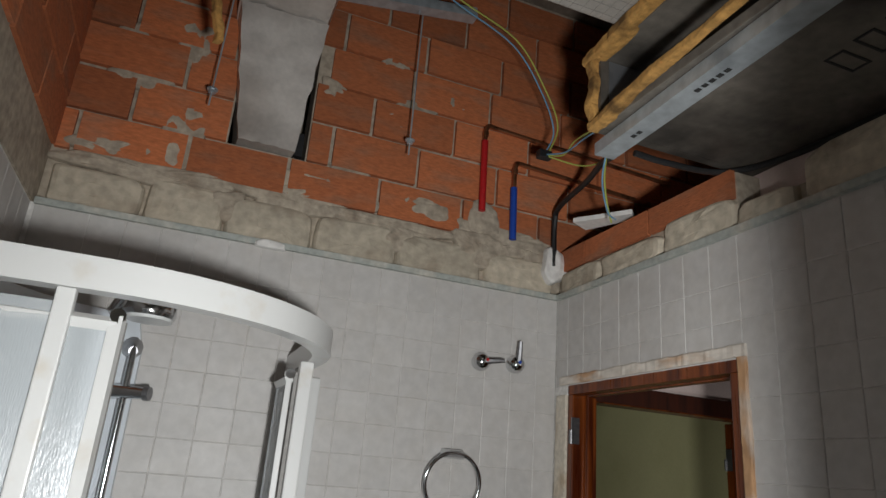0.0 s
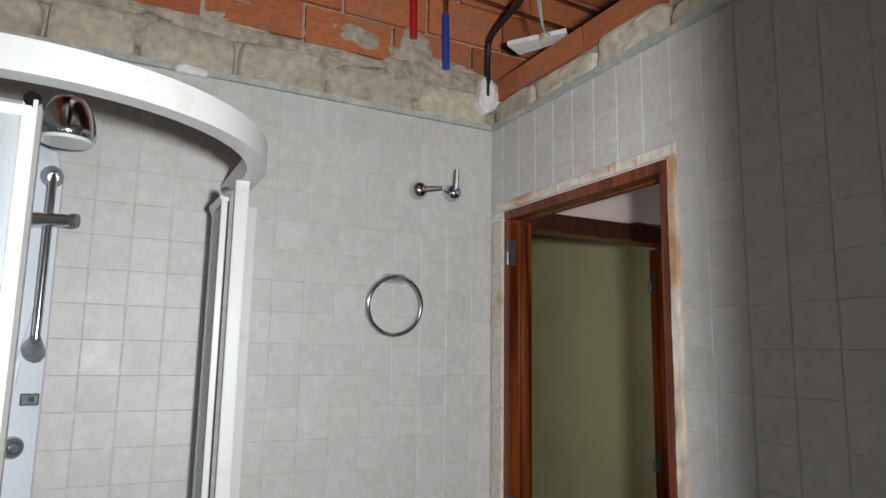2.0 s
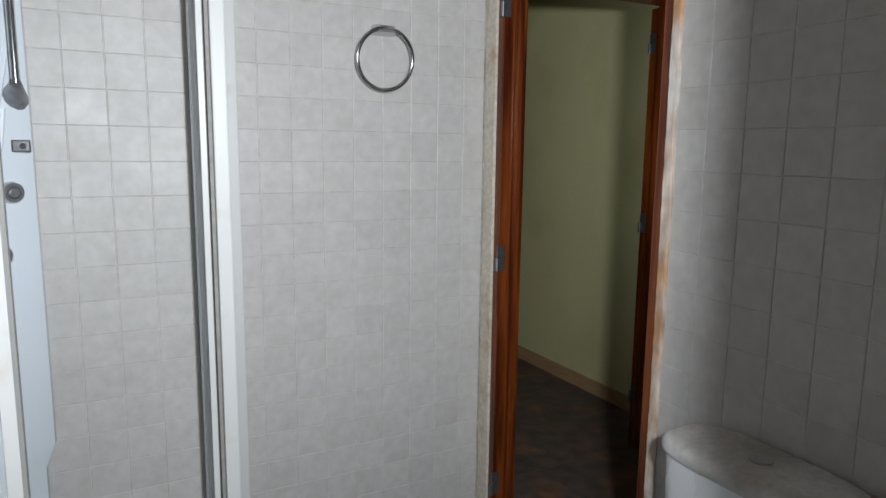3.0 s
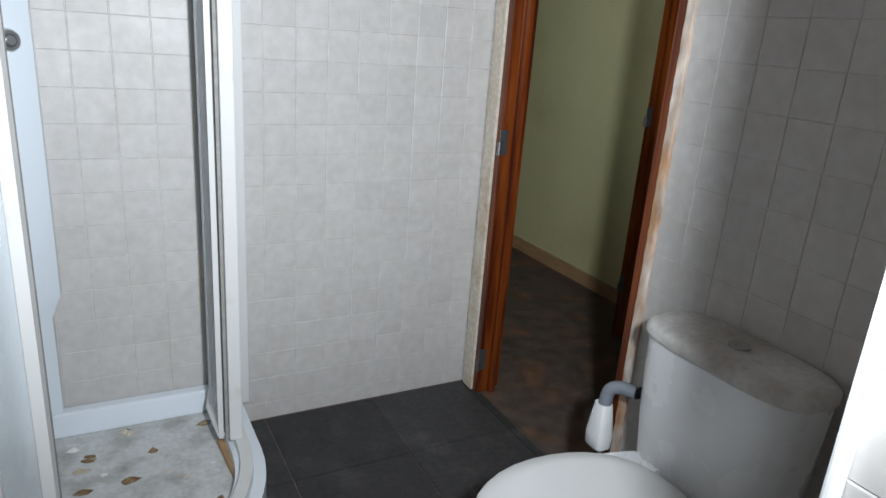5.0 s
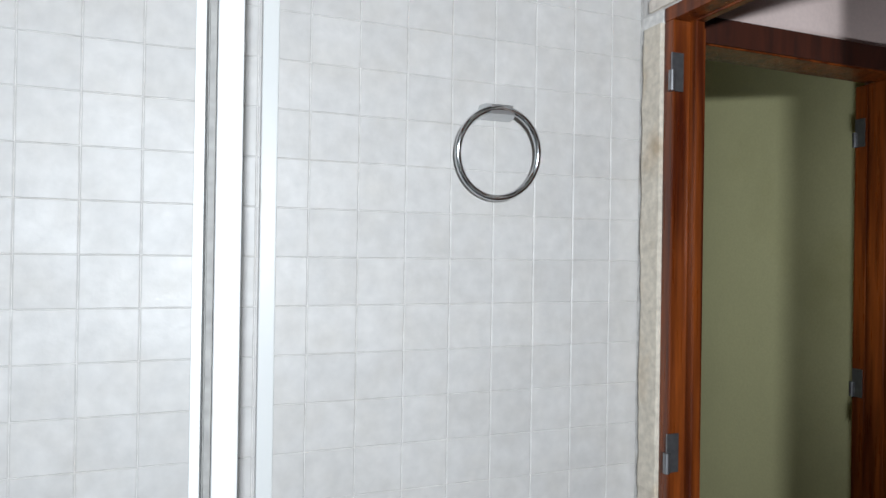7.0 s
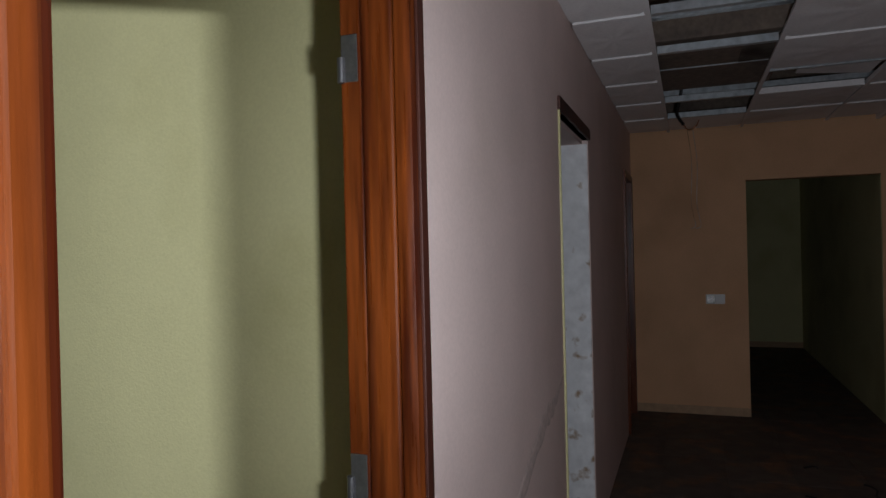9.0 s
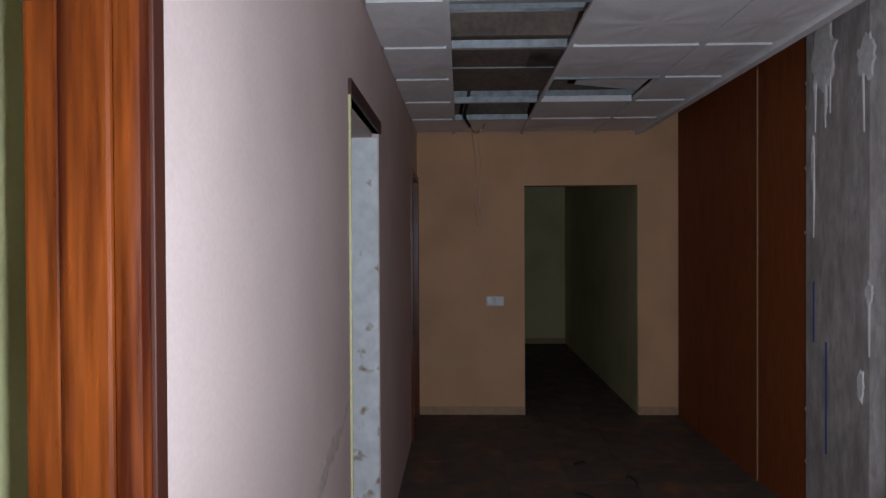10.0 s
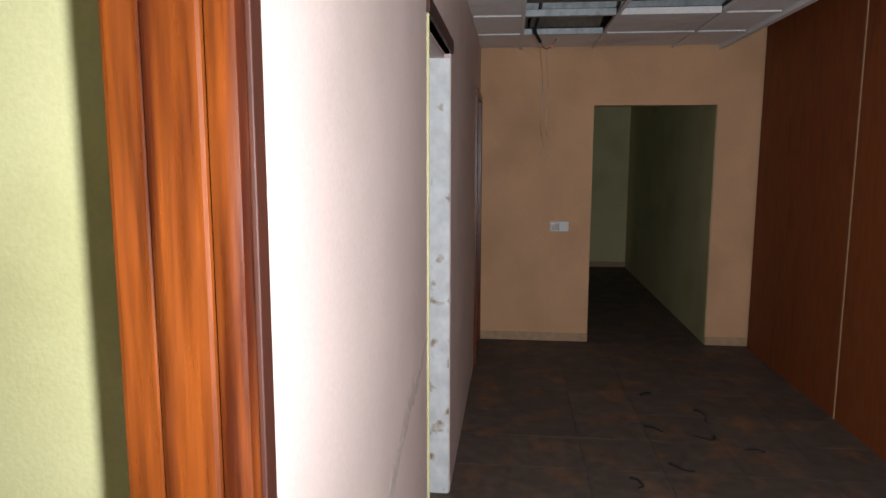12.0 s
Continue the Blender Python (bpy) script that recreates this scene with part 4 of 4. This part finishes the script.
def torn_edge(a, b, width, height, steps=40, seed=3, thin=1.0):
    """A slightly frayed board edge of insulation; thin: what is left of its size at the far end."""
    rng = random.Random(seed)
    a, b = Vector(a), Vector(b)
    ahead = (b - a).normalized()
    side = ahead.cross(Vector((0, 0, 1))).normalized()
    if side.length < 0.5:
        side = Vector((1, 0, 0))
    up = side.cross(ahead).normalized()
    p, q = rng.uniform(0, 6), rng.uniform(0, 6)
    rings = []
    for k in range(steps + 1):
        f = k / steps
        c = a.lerp(b, f) + side * 0.005 * math.sin(9 * f + p) + up * 0.004 * math.sin(13 * f + q)
        g = 1 + (thin - 1) * f
        w = g * width * (1 + 0.14 * math.sin(23 * f + q) + rng.uniform(-0.05, 0.05))
        h = g * height * (1 + 0.12 * math.sin(31 * f + p) + rng.uniform(-0.05, 0.05))
        ring = []
        for n in range(12):
            t = 6.2832 * (n + 0.5) / 12
            cc, ss = math.cos(t), math.sin(t)
            ring.append(c + side * (w * math.copysign(abs(cc) ** 0.45, cc) * rng.uniform(0.95, 1.03)) + up * (h * math.copysign(abs(ss) ** 0.45, ss) * rng.uniform(0.95, 1.03)))
        rings.append(ring)
    return loft(rings)


duct = thing("duct_plenum", (-0.1, -1.6, 2.62), "open glass wool duct box with dirty foil facing", "air duct")
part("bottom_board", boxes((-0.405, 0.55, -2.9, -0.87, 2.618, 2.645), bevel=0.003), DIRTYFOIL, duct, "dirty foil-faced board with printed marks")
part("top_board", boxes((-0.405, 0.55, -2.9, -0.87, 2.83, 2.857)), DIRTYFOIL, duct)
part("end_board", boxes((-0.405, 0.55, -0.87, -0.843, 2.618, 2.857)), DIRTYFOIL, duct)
part("back_board", boxes((-0.10, -0.08, -2.9, -0.87, 2.645, 2.83)), INNERFOIL, duct, "shiny inner foil")
part("lining", boxes((-0.38, -0.10, -0.874, -0.871, 2.648, 2.828)), INNERFOIL, duct, "shiny inner foil")
board_edge(torn_edge((-0.415, -0.845, 2.632), (-0.455, -1.60, 2.640), 0.020, 0.015, 60, seed=5, thin=0.35), WOOL, duct)
board_edge(torn_edge((-0.415, -0.82, 2.845), (-0.40, -2.2, 2.85), 0.026, 0.018, 90, seed=6), WOOL, duct)
bm = torn_edge((-0.413, -0.85, 2.625), (-0.413, -0.845, 2.86), 0.013, 0.018, 24, 7)
board_edge(bm, WOOL, duct)
bm = loft([[(-0.40 + 0.30 * k / 6 + 0.02 * math.sin(k), -1.25 - 0.05 * k + 0.075 * math.cos(6.2832 * q / 9), 2.825 + 0.010 * math.sin(6.2832 * q / 9) - 0.006 * k) for q in range(9)] for k in range(7)])
part("wool_flap", bm, WOOL, duct, "loose hanging flap of yellow wool")
for q in range(5):
    y, x = -1.34 - 0.075 * q, -0.17 - 0.010 * q
    bm = boxes((x, x + 0.085, y - 0.006, y, 2.6165, 2.618), (x, x + 0.085, y - 0.046, y - 0.040, 2.6165, 2.618), (x, x + 0.006, y - 0.040, y - 0.006, 2.6165, 2.618), (x + 0.079, x + 0.085, y - 0.040, y - 0.006, 2.6165, 2.618))
    part("printed_mark", bm, INK, duct, "outlined dark printed bar")
upper = thing("air_duct", (-0.75, -1.8, 2.87), "foil-faced insulated air duct hung under the slab", "air duct")
part("casing", boxes((-1.09, -0.42, -3.3, -0.965, 2.868, 3.25), bevel=0.006), DUSTFOIL, upper, "grey foil facing with scrim pattern")
bm = bmesh.new()
for q in range(22):
    x = -1.08 + 0.030 * q
    box(bm, x, x + 0.0009, -2.4, -0.972, 2.8672, 2.868)
for q in range(48):
    y = -0.99 - 0.030 * q
    box(bm, -1.085, -0.425, y - 0.0009, y, 2.8668, 2.8678)
part("scrim", bm, SCRIM, upper, "fine reinforcing scrim lines")
left_duct = thing("air_duct", (-1.6, -1.5, 2.87), "insulated duct board with torn edge", "air duct")
part("casing", boxes((-1.79, -1.425, -3.2, -0.60, 2.868, 3.2), bevel=0.006), FOIL, left_duct)
board_edge(torn_edge((-1.42, -0.52, 2.96), (-1.375, -0.50, 2.79), 0.014, 0.011, 14, 11), WOOL, left_duct)
part("tape", tubes(spline([(-1.78, -0.6, 2.865), (-1.6, -0.595, 2.855), (-1.44, -0.6, 2.862)], 6), 0.01, 6), CHROME, left_duct, "crumpled foil tape")

elbow = thing("foil_duct", (-1.16, 0.0, 2.75), "flat foil-wrapped duct bending into a hole in the bricks", "air duct")


def foil_ring(z, x0, x1, y0, y1, wave):
    rng = random.Random(int(z * 1000))
    pts = []
    for k in range(8):
        pts.append((x0 + (x1 - x0) * k / 8, y0, z))
    for k in range(3):
        pts.append((x1, y0 + (y1 - y0) * k / 3, z))
    for k in range(8):
        pts.append((x1 - (x1 - x0) * k / 8, y1, z))
    for k in range(3):
        pts.append((x0, y1 - (y1 - y0) * k / 3, z))
    return [(x + rng.uniform(-wave, wave), y + rng.uniform(-wave, wave), zz + rng.uniform(-wave, wave)) for x, y, zz in pts]


part("drop", loft([foil_ring(2.748 + 0.004 * (k == 0) + (3.22 - 2.748) * k / 12, -1.272 - 0.072 * k / 12, -1.078 + 0.036 * k / 12, -0.015 - 0.10 * (k / 12) ** 1.5, 0.18, 0.0045) for k in range(13)]), FOIL, elbow, "crumpled foil wrap", smooth=True)
part("bend", loft([foil_ring(3.222 + 0.05 * k, -1.35 - 0.008 * k, -1.042 + 0.006 * k, -0.12 - 0.16 * k ** 1.1, 0.13 - 0.10 * k, 0.006) for k in range(8)]), FOIL, elbow, "crumpled foil wrap", smooth=True)
# Black strip filling the gap beside the duct, standing for its shade.
part("dark_lining", boxes((-1.072, -1.046, 0.02, 0.15, 2.752, 2.84)), BLACK, elbow)


def water_pipe(x, z0, z1, ztop, sleeve, colour):
    p = thing("water_pipe", (x, -0.01, z0), f"copper water pipe in {colour} plastic sleeve", "pipe", "water pipes on the bricks")
    part("sleeve", tubes([(x, -0.012, z0), (x - 0.006, -0.014, z1)], 0.0135, 12), sleeve, p, f"{colour} sleeve", smooth=True)
    part("copper_end", tubes(spline([(x - 0.006, -0.014, z1), (x - 0.004, -0.014, ztop - 0.02), (x + 0.012, -0.012, ztop), (x + 0.05, -0.008, ztop)], 5), 0.0095, 12), COPPER, p, smooth=True)
    part("collar", tubes([(x - 0.005, -0.014, ztop - 0.05), (x - 0.005, -0.014, ztop - 0.028)], 0.0125, 12), COPPER, p, smooth=True)
    part("run", tubes([(x + 0.05, -0.008, ztop), (x + 0.9, -0.008, ztop - 0.04)], 0.009, 10), COPPER, p, smooth=True)


water_pipe(-0.350, 2.69, 2.985, 3.055, RED, "red")
water_pipe(-0.213, 2.60, 2.815, 2.925, BLUEPIPE, "blue")
line = thing("electric_cable", (-0.04, -0.03, 2.6), "black electric conduit rising from the wall corner", "cable")
part("sheath", tubes(spline([(-0.036, -0.025, 2.52), (-0.040, -0.03, 2.70), (-0.055, -0.09, 2.745), (-0.11, -0.36, 2.735), (-0.20, -0.58, 2.69), (-0.285, -0.78, 2.62), (-0.30, -0.95, 2.64)], 6), 0.011, 8), BLACK, line, smooth=True)
line2 = thing("electric_cable", (0.05, -0.95, 2.6), "black corrugated conduit lying on the wall top", "cable")
part("sheath", tubes(spline([(-0.26, -0.82, 2.605), (-0.15, -0.83, 2.597), (0.02, -0.86, 2.60), (0.09, -1.05, 2.598), (0.09, -1.4, 2.60)], 6), 0.009, 8), BLACK, line2, smooth=True)


def wire(points, mat, label):
    w = thing("electric_wire", tuple(points[0]), label, "wire", "loose wires over the bathroom")
    part("strand", tubes(spline(points, 7), 0.0028, 6), mat, w, smooth=True)


UP = [(-0.94, -0.62, 3.30), (-0.902, -0.60, 3.195), (-0.719, -0.50, 3.177), (-0.446, -0.40, 3.160), (-0.301, -0.35, 3.049), (-0.214, -0.30, 2.935), (-0.248, -0.30, 2.829)]
wire(UP, WIREBLUE, "light blue loose electric wire")
wire([(x + 0.012, y - 0.008, z + 0.012 + 0.01 * math.sin(3 * k)) for k, (x, y, z) in enumerate(UP)], WIREGREEN, "yellow-green loose electric wire")
wire([(-0.248, -0.30, 2.829), (-0.22, -0.38, 2.80), (-0.251, -0.50, 2.790), (-0.30, -0.66, 2.735), (-0.33, -0.76, 2.70)], WIREGREEN, "yellow-green loose electric wire")
wire([(-0.248, -0.30, 2.829), (-0.235, -0.42, 2.79), (-0.27, -0.58, 2.755), (-0.33, -0.77, 2.69)], WIREBLUE, "light blue loose electric wire")
wire([(-0.24, -0.31, 2.82), (-0.17, -0.42, 2.755), (-0.20, -0.60, 2.70), (-0.30, -0.76, 2.69), (-0.29, -0.75, 2.65)], WIREGREEN, "yellow-green loose electric wire")
wire([(-0.295, -0.75, 2.66), (-0.225, -0.63, 2.62), (-0.16, -0.55, 2.575), (-0.108, -0.50, 2.535)], WIREGREEN, "yellow-green loose electric wire")
wire([(-0.30, -0.76, 2.66), (-0.24, -0.64, 2.60), (-0.15, -0.54, 2.55), (-0.10, -0.51, 2.545)], WIREBLUE, "light blue loose electric wire")
block = thing("terminal_block", (-0.25, -0.30, 2.82), "small black wire terminal block", "terminal block")
part("body", boxes((-0.275, -0.225, -0.315, -0.285, 2.812, 2.842), bevel=0.003), BLACK, block)
shard = tagged(part("plaster_shard", prism(bmesh.new(), [(-0.10, -0.26), (0.02, -0.44), (0.06, -0.40), (-0.02, -0.22)], 2.615, 2.632), SPLASH), "white shard of plasterboard on the wall top", "plaster shard")


# ---- pieces of walls and floors ----
def lump(x0, x1, z0, z1, depth, seed, n=44, power=4.0, rough=0.06):
    """A flat cushion of cement with an uneven outline, in the plane y = 0, bulging towards -y."""
    rng = random.Random(seed)
    cx, cz, hx, hz = (x0 + x1) / 2, (z0 + z1) / 2, (x1 - x0) / 2, (z1 - z0) / 2
    bm = bmesh.new()
    rows = []
    wobble = [rng.uniform(-0.3, 0.3) * rough for q in range(n)]
    wobble = [(wobble[q - 1] + 2 * wobble[q] + wobble[(q + 1) % n]) / 3 for q in range(n)]
    for f, y in ((1.0, 0.0), (0.975, -0.5 * depth), (0.93, -0.85 * depth), (0.82, -depth), (0.6, -1.05 * depth), (0.3, -1.08 * depth)):
        row = []
        for q in range(n):
            a = 6.2832 * q / n
            c, s = math.cos(a), math.sin(a)
            r = f * (1 + math.sin(3 * a + seed) * rough + math.sin(5 * a + 2 * seed) * rough * 0.5 + math.sin(11 * a + seed) * rough * 0.15 + wobble[q])
            px, pz = cx + hx * r * math.copysign(abs(c) ** (2 / power), c), cz + hz * r * math.copysign(abs(s) ** (2 / power), s)
            row.append(bm.verts.new((px, y * (1 + 0.22 * noise.noise((px * 25, seed, pz * 25))), pz)))
        rows.append(row)
    for a, b in zip(rows, rows[1:]):
        for q in range(n):
            bm.faces.new((a[q], a[(q + 1) % n], b[(q + 1) % n], b[q]))
    bm.faces.new(rows[-1])
    return bm


def lump_on(parent, bm, at, turn, mat, name="cement_daub"):
    bmesh.ops.rotate(bm, verts=bm.verts, cent=(0, 0, 0), matrix=Matrix.Rotation(turn, 3, "Z"))
    bmesh.ops.translate(bm, verts=bm.verts, vec=at)
    return part(name, bm, mat, parent)


for k, (x0, x1, top) in enumerate(((-1.79, -1.52, 2.545), (-1.51, -1.27, 2.56), (-1.26, -0.97, 2.55), (-0.96, -0.66, 2.555), (-0.655, -0.32, 2.55), (-0.31, -0.01, 2.545))):
    lump_on(wall_north_upper, lump(x0, x1, 2.405, top, 0.027, k + 1, rough=0.03, power=6), (0, 0.034, 0), 0, DAUB)
for k, (x0, x1, z0, z1, deep) in enumerate(((-1.79, -1.2, 2.535, 2.61, 0.022), (-1.25, -0.85, 2.54, 2.64, 0.020), (-0.95, -0.45, 2.535, 2.60, 0.022), (-0.47, -0.02, 2.53, 2.66, 0.022), (-0.40, -0.26, 2.60, 2.74, 0.026),
                                            (-1.55, -1.40, 2.60, 2.72, 0.019), (-1.78, -1.55, 2.60, 2.66, 0.020), (-1.52, -1.40, 3.0, 3.2, 0.019), (-1.75, -1.5, 3.28, 3.42, 0.019), (-0.78, -0.62, 2.93, 3.03, 0.018), (-1.15, -0.95, 2.63, 2.69, 0.018), (-0.66, -0.50, 2.66, 2.70, 0.018), (-1.72, -1.6, 2.95, 3.1, 0.018), (-1.50, -1.36, 2.62, 2.86, 0.018), (-1.66, -1.42, 3.20, 3.30, 0.018), (-0.95, -0.80, 2.72, 2.76, 0.017), (-0.52, -0.40, 3.10, 3.16, 0.017), (-0.80, -0.68, 3.21, 3.26, 0.017), (-1.42, -1.30, 3.36, 3.48, 0.018),
                                            (-1.33, -1.20, 2.46, 2.57, 0.024), (-0.75, -0.60, 2.47, 2.57, 0.024), (-0.45, -0.24, 2.47, 2.62, 0.027), (-0.16, -0.04, 2.50, 2.58, 0.024), (-1.10, -0.86, 2.66, 2.71, 0.019), (-0.90, -0.74, 2.60, 2.67, 0.020), (-0.62, -0.46, 2.62, 2.69, 0.019), (-1.70, -1.50, 2.86, 2.93, 0.019), (-0.72, -0.56, 3.02, 3.10, 0.018), (-1.02, -0.92, 3.00, 3.10, 0.018))):
    lump_on(wall_north_upper, lump(x0, x1, z0, z1, deep, k + 11, rough=0.13, power=2.6), (0, 0.034, 0), 0, MORTAR, "mortar_smear")

wall_east_upper = structure("wall_east_upper", boxes((0.02, 0.14, -0.90, 0.02, 2.40, 2.585), (0.02, 0.14, -1.9, -0.90, 2.40, 2.47)), MORTAR, "broken brick course on top of the tiled wall")
for k, (y0, y1, z0, z1) in enumerate(((-0.27, -0.02, 2.405, 2.50), (-0.60, -0.28, 2.405, 2.495), (-0.90, -0.61, 2.405, 2.515), (-1.10, -0.91, 2.405, 2.475), (-1.42, -1.12, 2.405, 2.54), (-1.80, -1.43, 2.405, 2.52))):
    lump_on(wall_east_upper, lump(-y1, -y0, z0, z1, 0.024, k + 31, rough=0.03, power=5), (0.021, 0, 0), radians(-90), DAUB)

brick_mesh = shared("brick", box(bmesh.new(), -0.5, 0.5, -0.020, 0.0, -0.5, 0.5, 0.0), BRICK)
COURSES = ((2.590, -0.753), (2.737, -0.613), (2.900, -0.475), (3.062, -0.327), (3.230, -0.617), (3.400, -0.455), (3.565, -0.60))
HOLE = (-1.306, -1.027, 2.745, 3.22)
for row, (z, joint) in enumerate(COURSES):
    top = COURSES[row + 1][0] if row + 1 < len(COURSES) else 3.73
    for n in range(-5, 7):
        a, b = joint + 0.332 * n + 0.007, joint + 0.332 * (n + 1) - 0.007
        a, b = max(a, LEFT + 0.002), min(b, 1.38)
        spans = [(a, b)]
        if z + 0.02 < HOLE[3] and top - 0.02 > HOLE[2]:
            spans = [(a, min(b, HOLE[0])), (max(a, HOLE[1]), b)]
        for p, q in spans:
            if q - p > 0.03:
                piece("brick", brick_mesh, wall_north_upper, ((p + q) / 2, 0.034 + random.uniform(-0.003, 0.003), (z + top) / 2 + random.uniform(-0.003, 0.003)), random.uniform(-0.006, 0.006), (q - p, 1.0, top - z - 0.014))
side_mesh = shared("brick", box(bmesh.new(), 0.0, 0.012, -0.5, 0.5, -0.5, 0.5), BRICK)
west_upper = bpy.data.objects["wall_west_upper"]
for row in range(7):
    z = 2.60 + 0.165 * row
    for n in range(6):
        y1 = 0.02 - 0.332 * n + (0.166 if row % 2 else 0)
        y0 = y1 - 0.318
        y1 = min(y1, 0.03)
        piece("brick", side_mesh, west_upper, (LEFT - 0.006, (y0 + y1) / 2, z + 0.0755), 0, (1, y1 - y0, 0.15))
east_mesh = shared("brick", box(bmesh.new(), -0.016, 0.0, -0.5, 0.5, -0.5, 0.5), BRICK)
for y0, y1 in ((-0.17, -0.012), (-0.535, -0.18), (-0.895, -0.545)):
    piece("brick", east_mesh, wall_east_upper, (0.02, (y0 + y1) / 2, 2.548), 0, (1, y1 - y0, 0.085))
structure("trim", boxes((LEFT, -0.001, -0.012, 0.008, 2.394, 2.400), (LEFT, -0.001, -0.012, -0.0105, 2.400, 2.414)), TRIMGREY, "grey metal angle along the top of the tiles", "trim")
structure("trim", boxes((-0.012, 0.008, -1.89, -0.014, 2.394, 2.400), (-0.012, -0.0105, -1.89, -0.014, 2.400, 2.414)), TRIMGREY, "grey metal angle along the top of the tiles", "trim")
lump_on(wall_north_upper, lump(-1.16, -1.05, 2.385, 2.415, 0.052, 72, rough=0.08, power=3), (0, 0.034, 0), 0, SPLASH, "white_plaster_smear")
lump_on(wall_north_upper, lump(-0.075, 0.03, 2.455, 2.60, 0.05, 71, rough=0.1, power=2.5), (0, 0.02, 0), 0, SPLASH, "white_plaster_blob")


def tile_mesh(seed):
    """A handmade-looking tile 1 x 1 with wavering sides, soft shoulders, its face at y = -0.002."""
    rng = random.Random(seed)
    bm = bmesh.new()
    base, face = [], []
    for q in range(12):
        side, f = divmod(q, 3)
        f = f / 3 - 0.5
        x, z = ((f, -0.5), (0.5, f), (-f, 0.5), (-0.5, -f))[side]
        j = rng.uniform(-0.008, 0.008)
        x, z = x * (0.991 + j * 0.7), z * (0.994 + j * 0.5)
        base.append(bm.verts.new((x, 0.0, z)))
        face.append(bm.verts.new((x * 0.955, -0.0016 + rng.uniform(-0.0003, 0.0002), z * 0.965)))
    low = [bm.verts.new((v.co.x, -0.0003, v.co.z)) for v in base]
    for q in range(12):
        r = (q + 1) % 12
        bm.faces.new((base[q], base[r], low[r], low[q]))
        bm.faces.new((low[q], low[r], face[r], face[q]))
    bm.faces.new(face)
    return bm


tile_meshes = [shared("tile", tile_mesh(s), TILE) for s in range(5)]


def tile_wall(parent, lines, rows, place, turn, keep, near):
    """Tiles between grid lines; those in the near stretch are pieces, the rest one joined part."""
    rest = bmesh.new()
    count = 0
    for a, b in zip(lines, lines[1:]):
        for c, d in zip(rows, rows[1:]):
            if not keep((a + b) / 2, (c + d) / 2):
                continue
            seed = random.randrange(5)
            if near((a + b) / 2, (c + d) / 2) and count < 298:
                count += 1
                piece("tile", tile_meshes[seed], parent, place((a + b) / 2, (c + d) / 2), turn, (abs(b - a), 1, d - c))
            else:
                t = tile_mesh(seed)
                for v in t.verts:
                    v.co.x, v.co.z = v.co.x * abs(b - a), v.co.z * (d - c)
                t.transform(Matrix.Translation(place((a + b) / 2, (c + d) / 2)) @ Matrix.Rotation(turn, 4, "Z"))
                data = bpy.data.meshes.new("rest")
                t.to_mesh(data)
                t.free()
                rest.from_mesh(data)
                bpy.data.meshes.remove(data)
    if len(rest.verts):
        tagged(part("tiles", rest, TILE, parent), "small off-white square wall tiles", kind="stuff")
    else:
        rest.free()


ROWS = [0.0] + [0.066 + 0.0998 * k for k in range(24)]
ROWS[-1] = 2.394
COLS = [0.0] + [-0.085 - 0.1042 * k for k in range(17)]
COLS[-1] = LEFT + 0.001
tile_wall(wall_north, COLS, ROWS, lambda u, z: (u, BACK, z), 0, lambda u, z: True, lambda u, z: u > -1.42 and z > 0.2)
SIDE = [-0.001] + [-0.075 - 0.1035 * k for k in range(19)]
tile_wall(wall_east, SIDE, ROWS, lambda u, z: (DOORWALL, u, z), radians(-90), lambda u, z: not (-0.92 < u < -0.02 and z < 2.09) and u > -1.9, lambda u, z: u > -1.3 or z > 0.7)
PART = [-1.897 - 0.1035 * k for k in range(14)]
tile_wall(partition, PART, ROWS + [2.5, 2.6, 2.7, 2.8, 2.9], lambda u, z: (-0.79, u, z), radians(-90), lambda u, z: True, lambda u, z: u > -2.5 and z > 0.8)
tile_wall(wall_west, [-0.001 - 0.104 * k for k in range(20)], ROWS, lambda u, z: (LEFT - 0.012, u, z), radians(90), lambda u, z: True, lambda u, z: False)
structure("trim", boxes((-0.806, -0.786, -1.8975, -1.888, 0, 2.9), bevel=0.003), WHITEPLASTIC, "white corner bead of the tiled partition", "trim")

slate_mesh = shared("slate_tile", box(bmesh.new(), -0.5, 0.5, -0.5, 0.5, -0.006, 0.0), SLATE)
floor_ob = bpy.data.objects["floor"]
for i in range(-4, 2):
    for j in range(-8, 1):
        x0, x1, y0, y1 = -0.415 + 0.405 * i, -0.415 + 0.405 * (i + 1), -0.380 + 0.405 * j, -0.380 + 0.405 * (j + 1)
        x0, x1, y0, y1 = max(x0, LEFT), min(x1, 0.025), max(y0, SOUTH), min(y1, 0.0)
        if x1 - x0 > 0.02 and y1 - y0 > 0.02:
            piece("slate_tile", slate_mesh, floor_ob, ((x0 + x1) / 2, (y0 + y1) / 2, random.uniform(-0.0006, 0.0004)), 0, (x1 - x0 - 0.005, y1 - y0 - 0.005, 1))
worn_mesh = shared("floor_tile", box(bmesh.new(), -0.5, 0.5, -0.5, 0.5, -0.0055, 0.0), FLOOR)
corridor_floor = bpy.data.objects["floor_corridor"]
for i in range(16):
    for j in range(11):
        x0, y0 = 0.03 + 0.4 * i, -2.26 + 0.4 * j
        if y0 < 0.0 or x0 < 1.4:
            piece("floor_tile", worn_mesh, corridor_floor, (x0 + 0.2, y0 + 0.2, random.uniform(-0.0008, 0.0)), 0, (0.397, 0.397, 1))
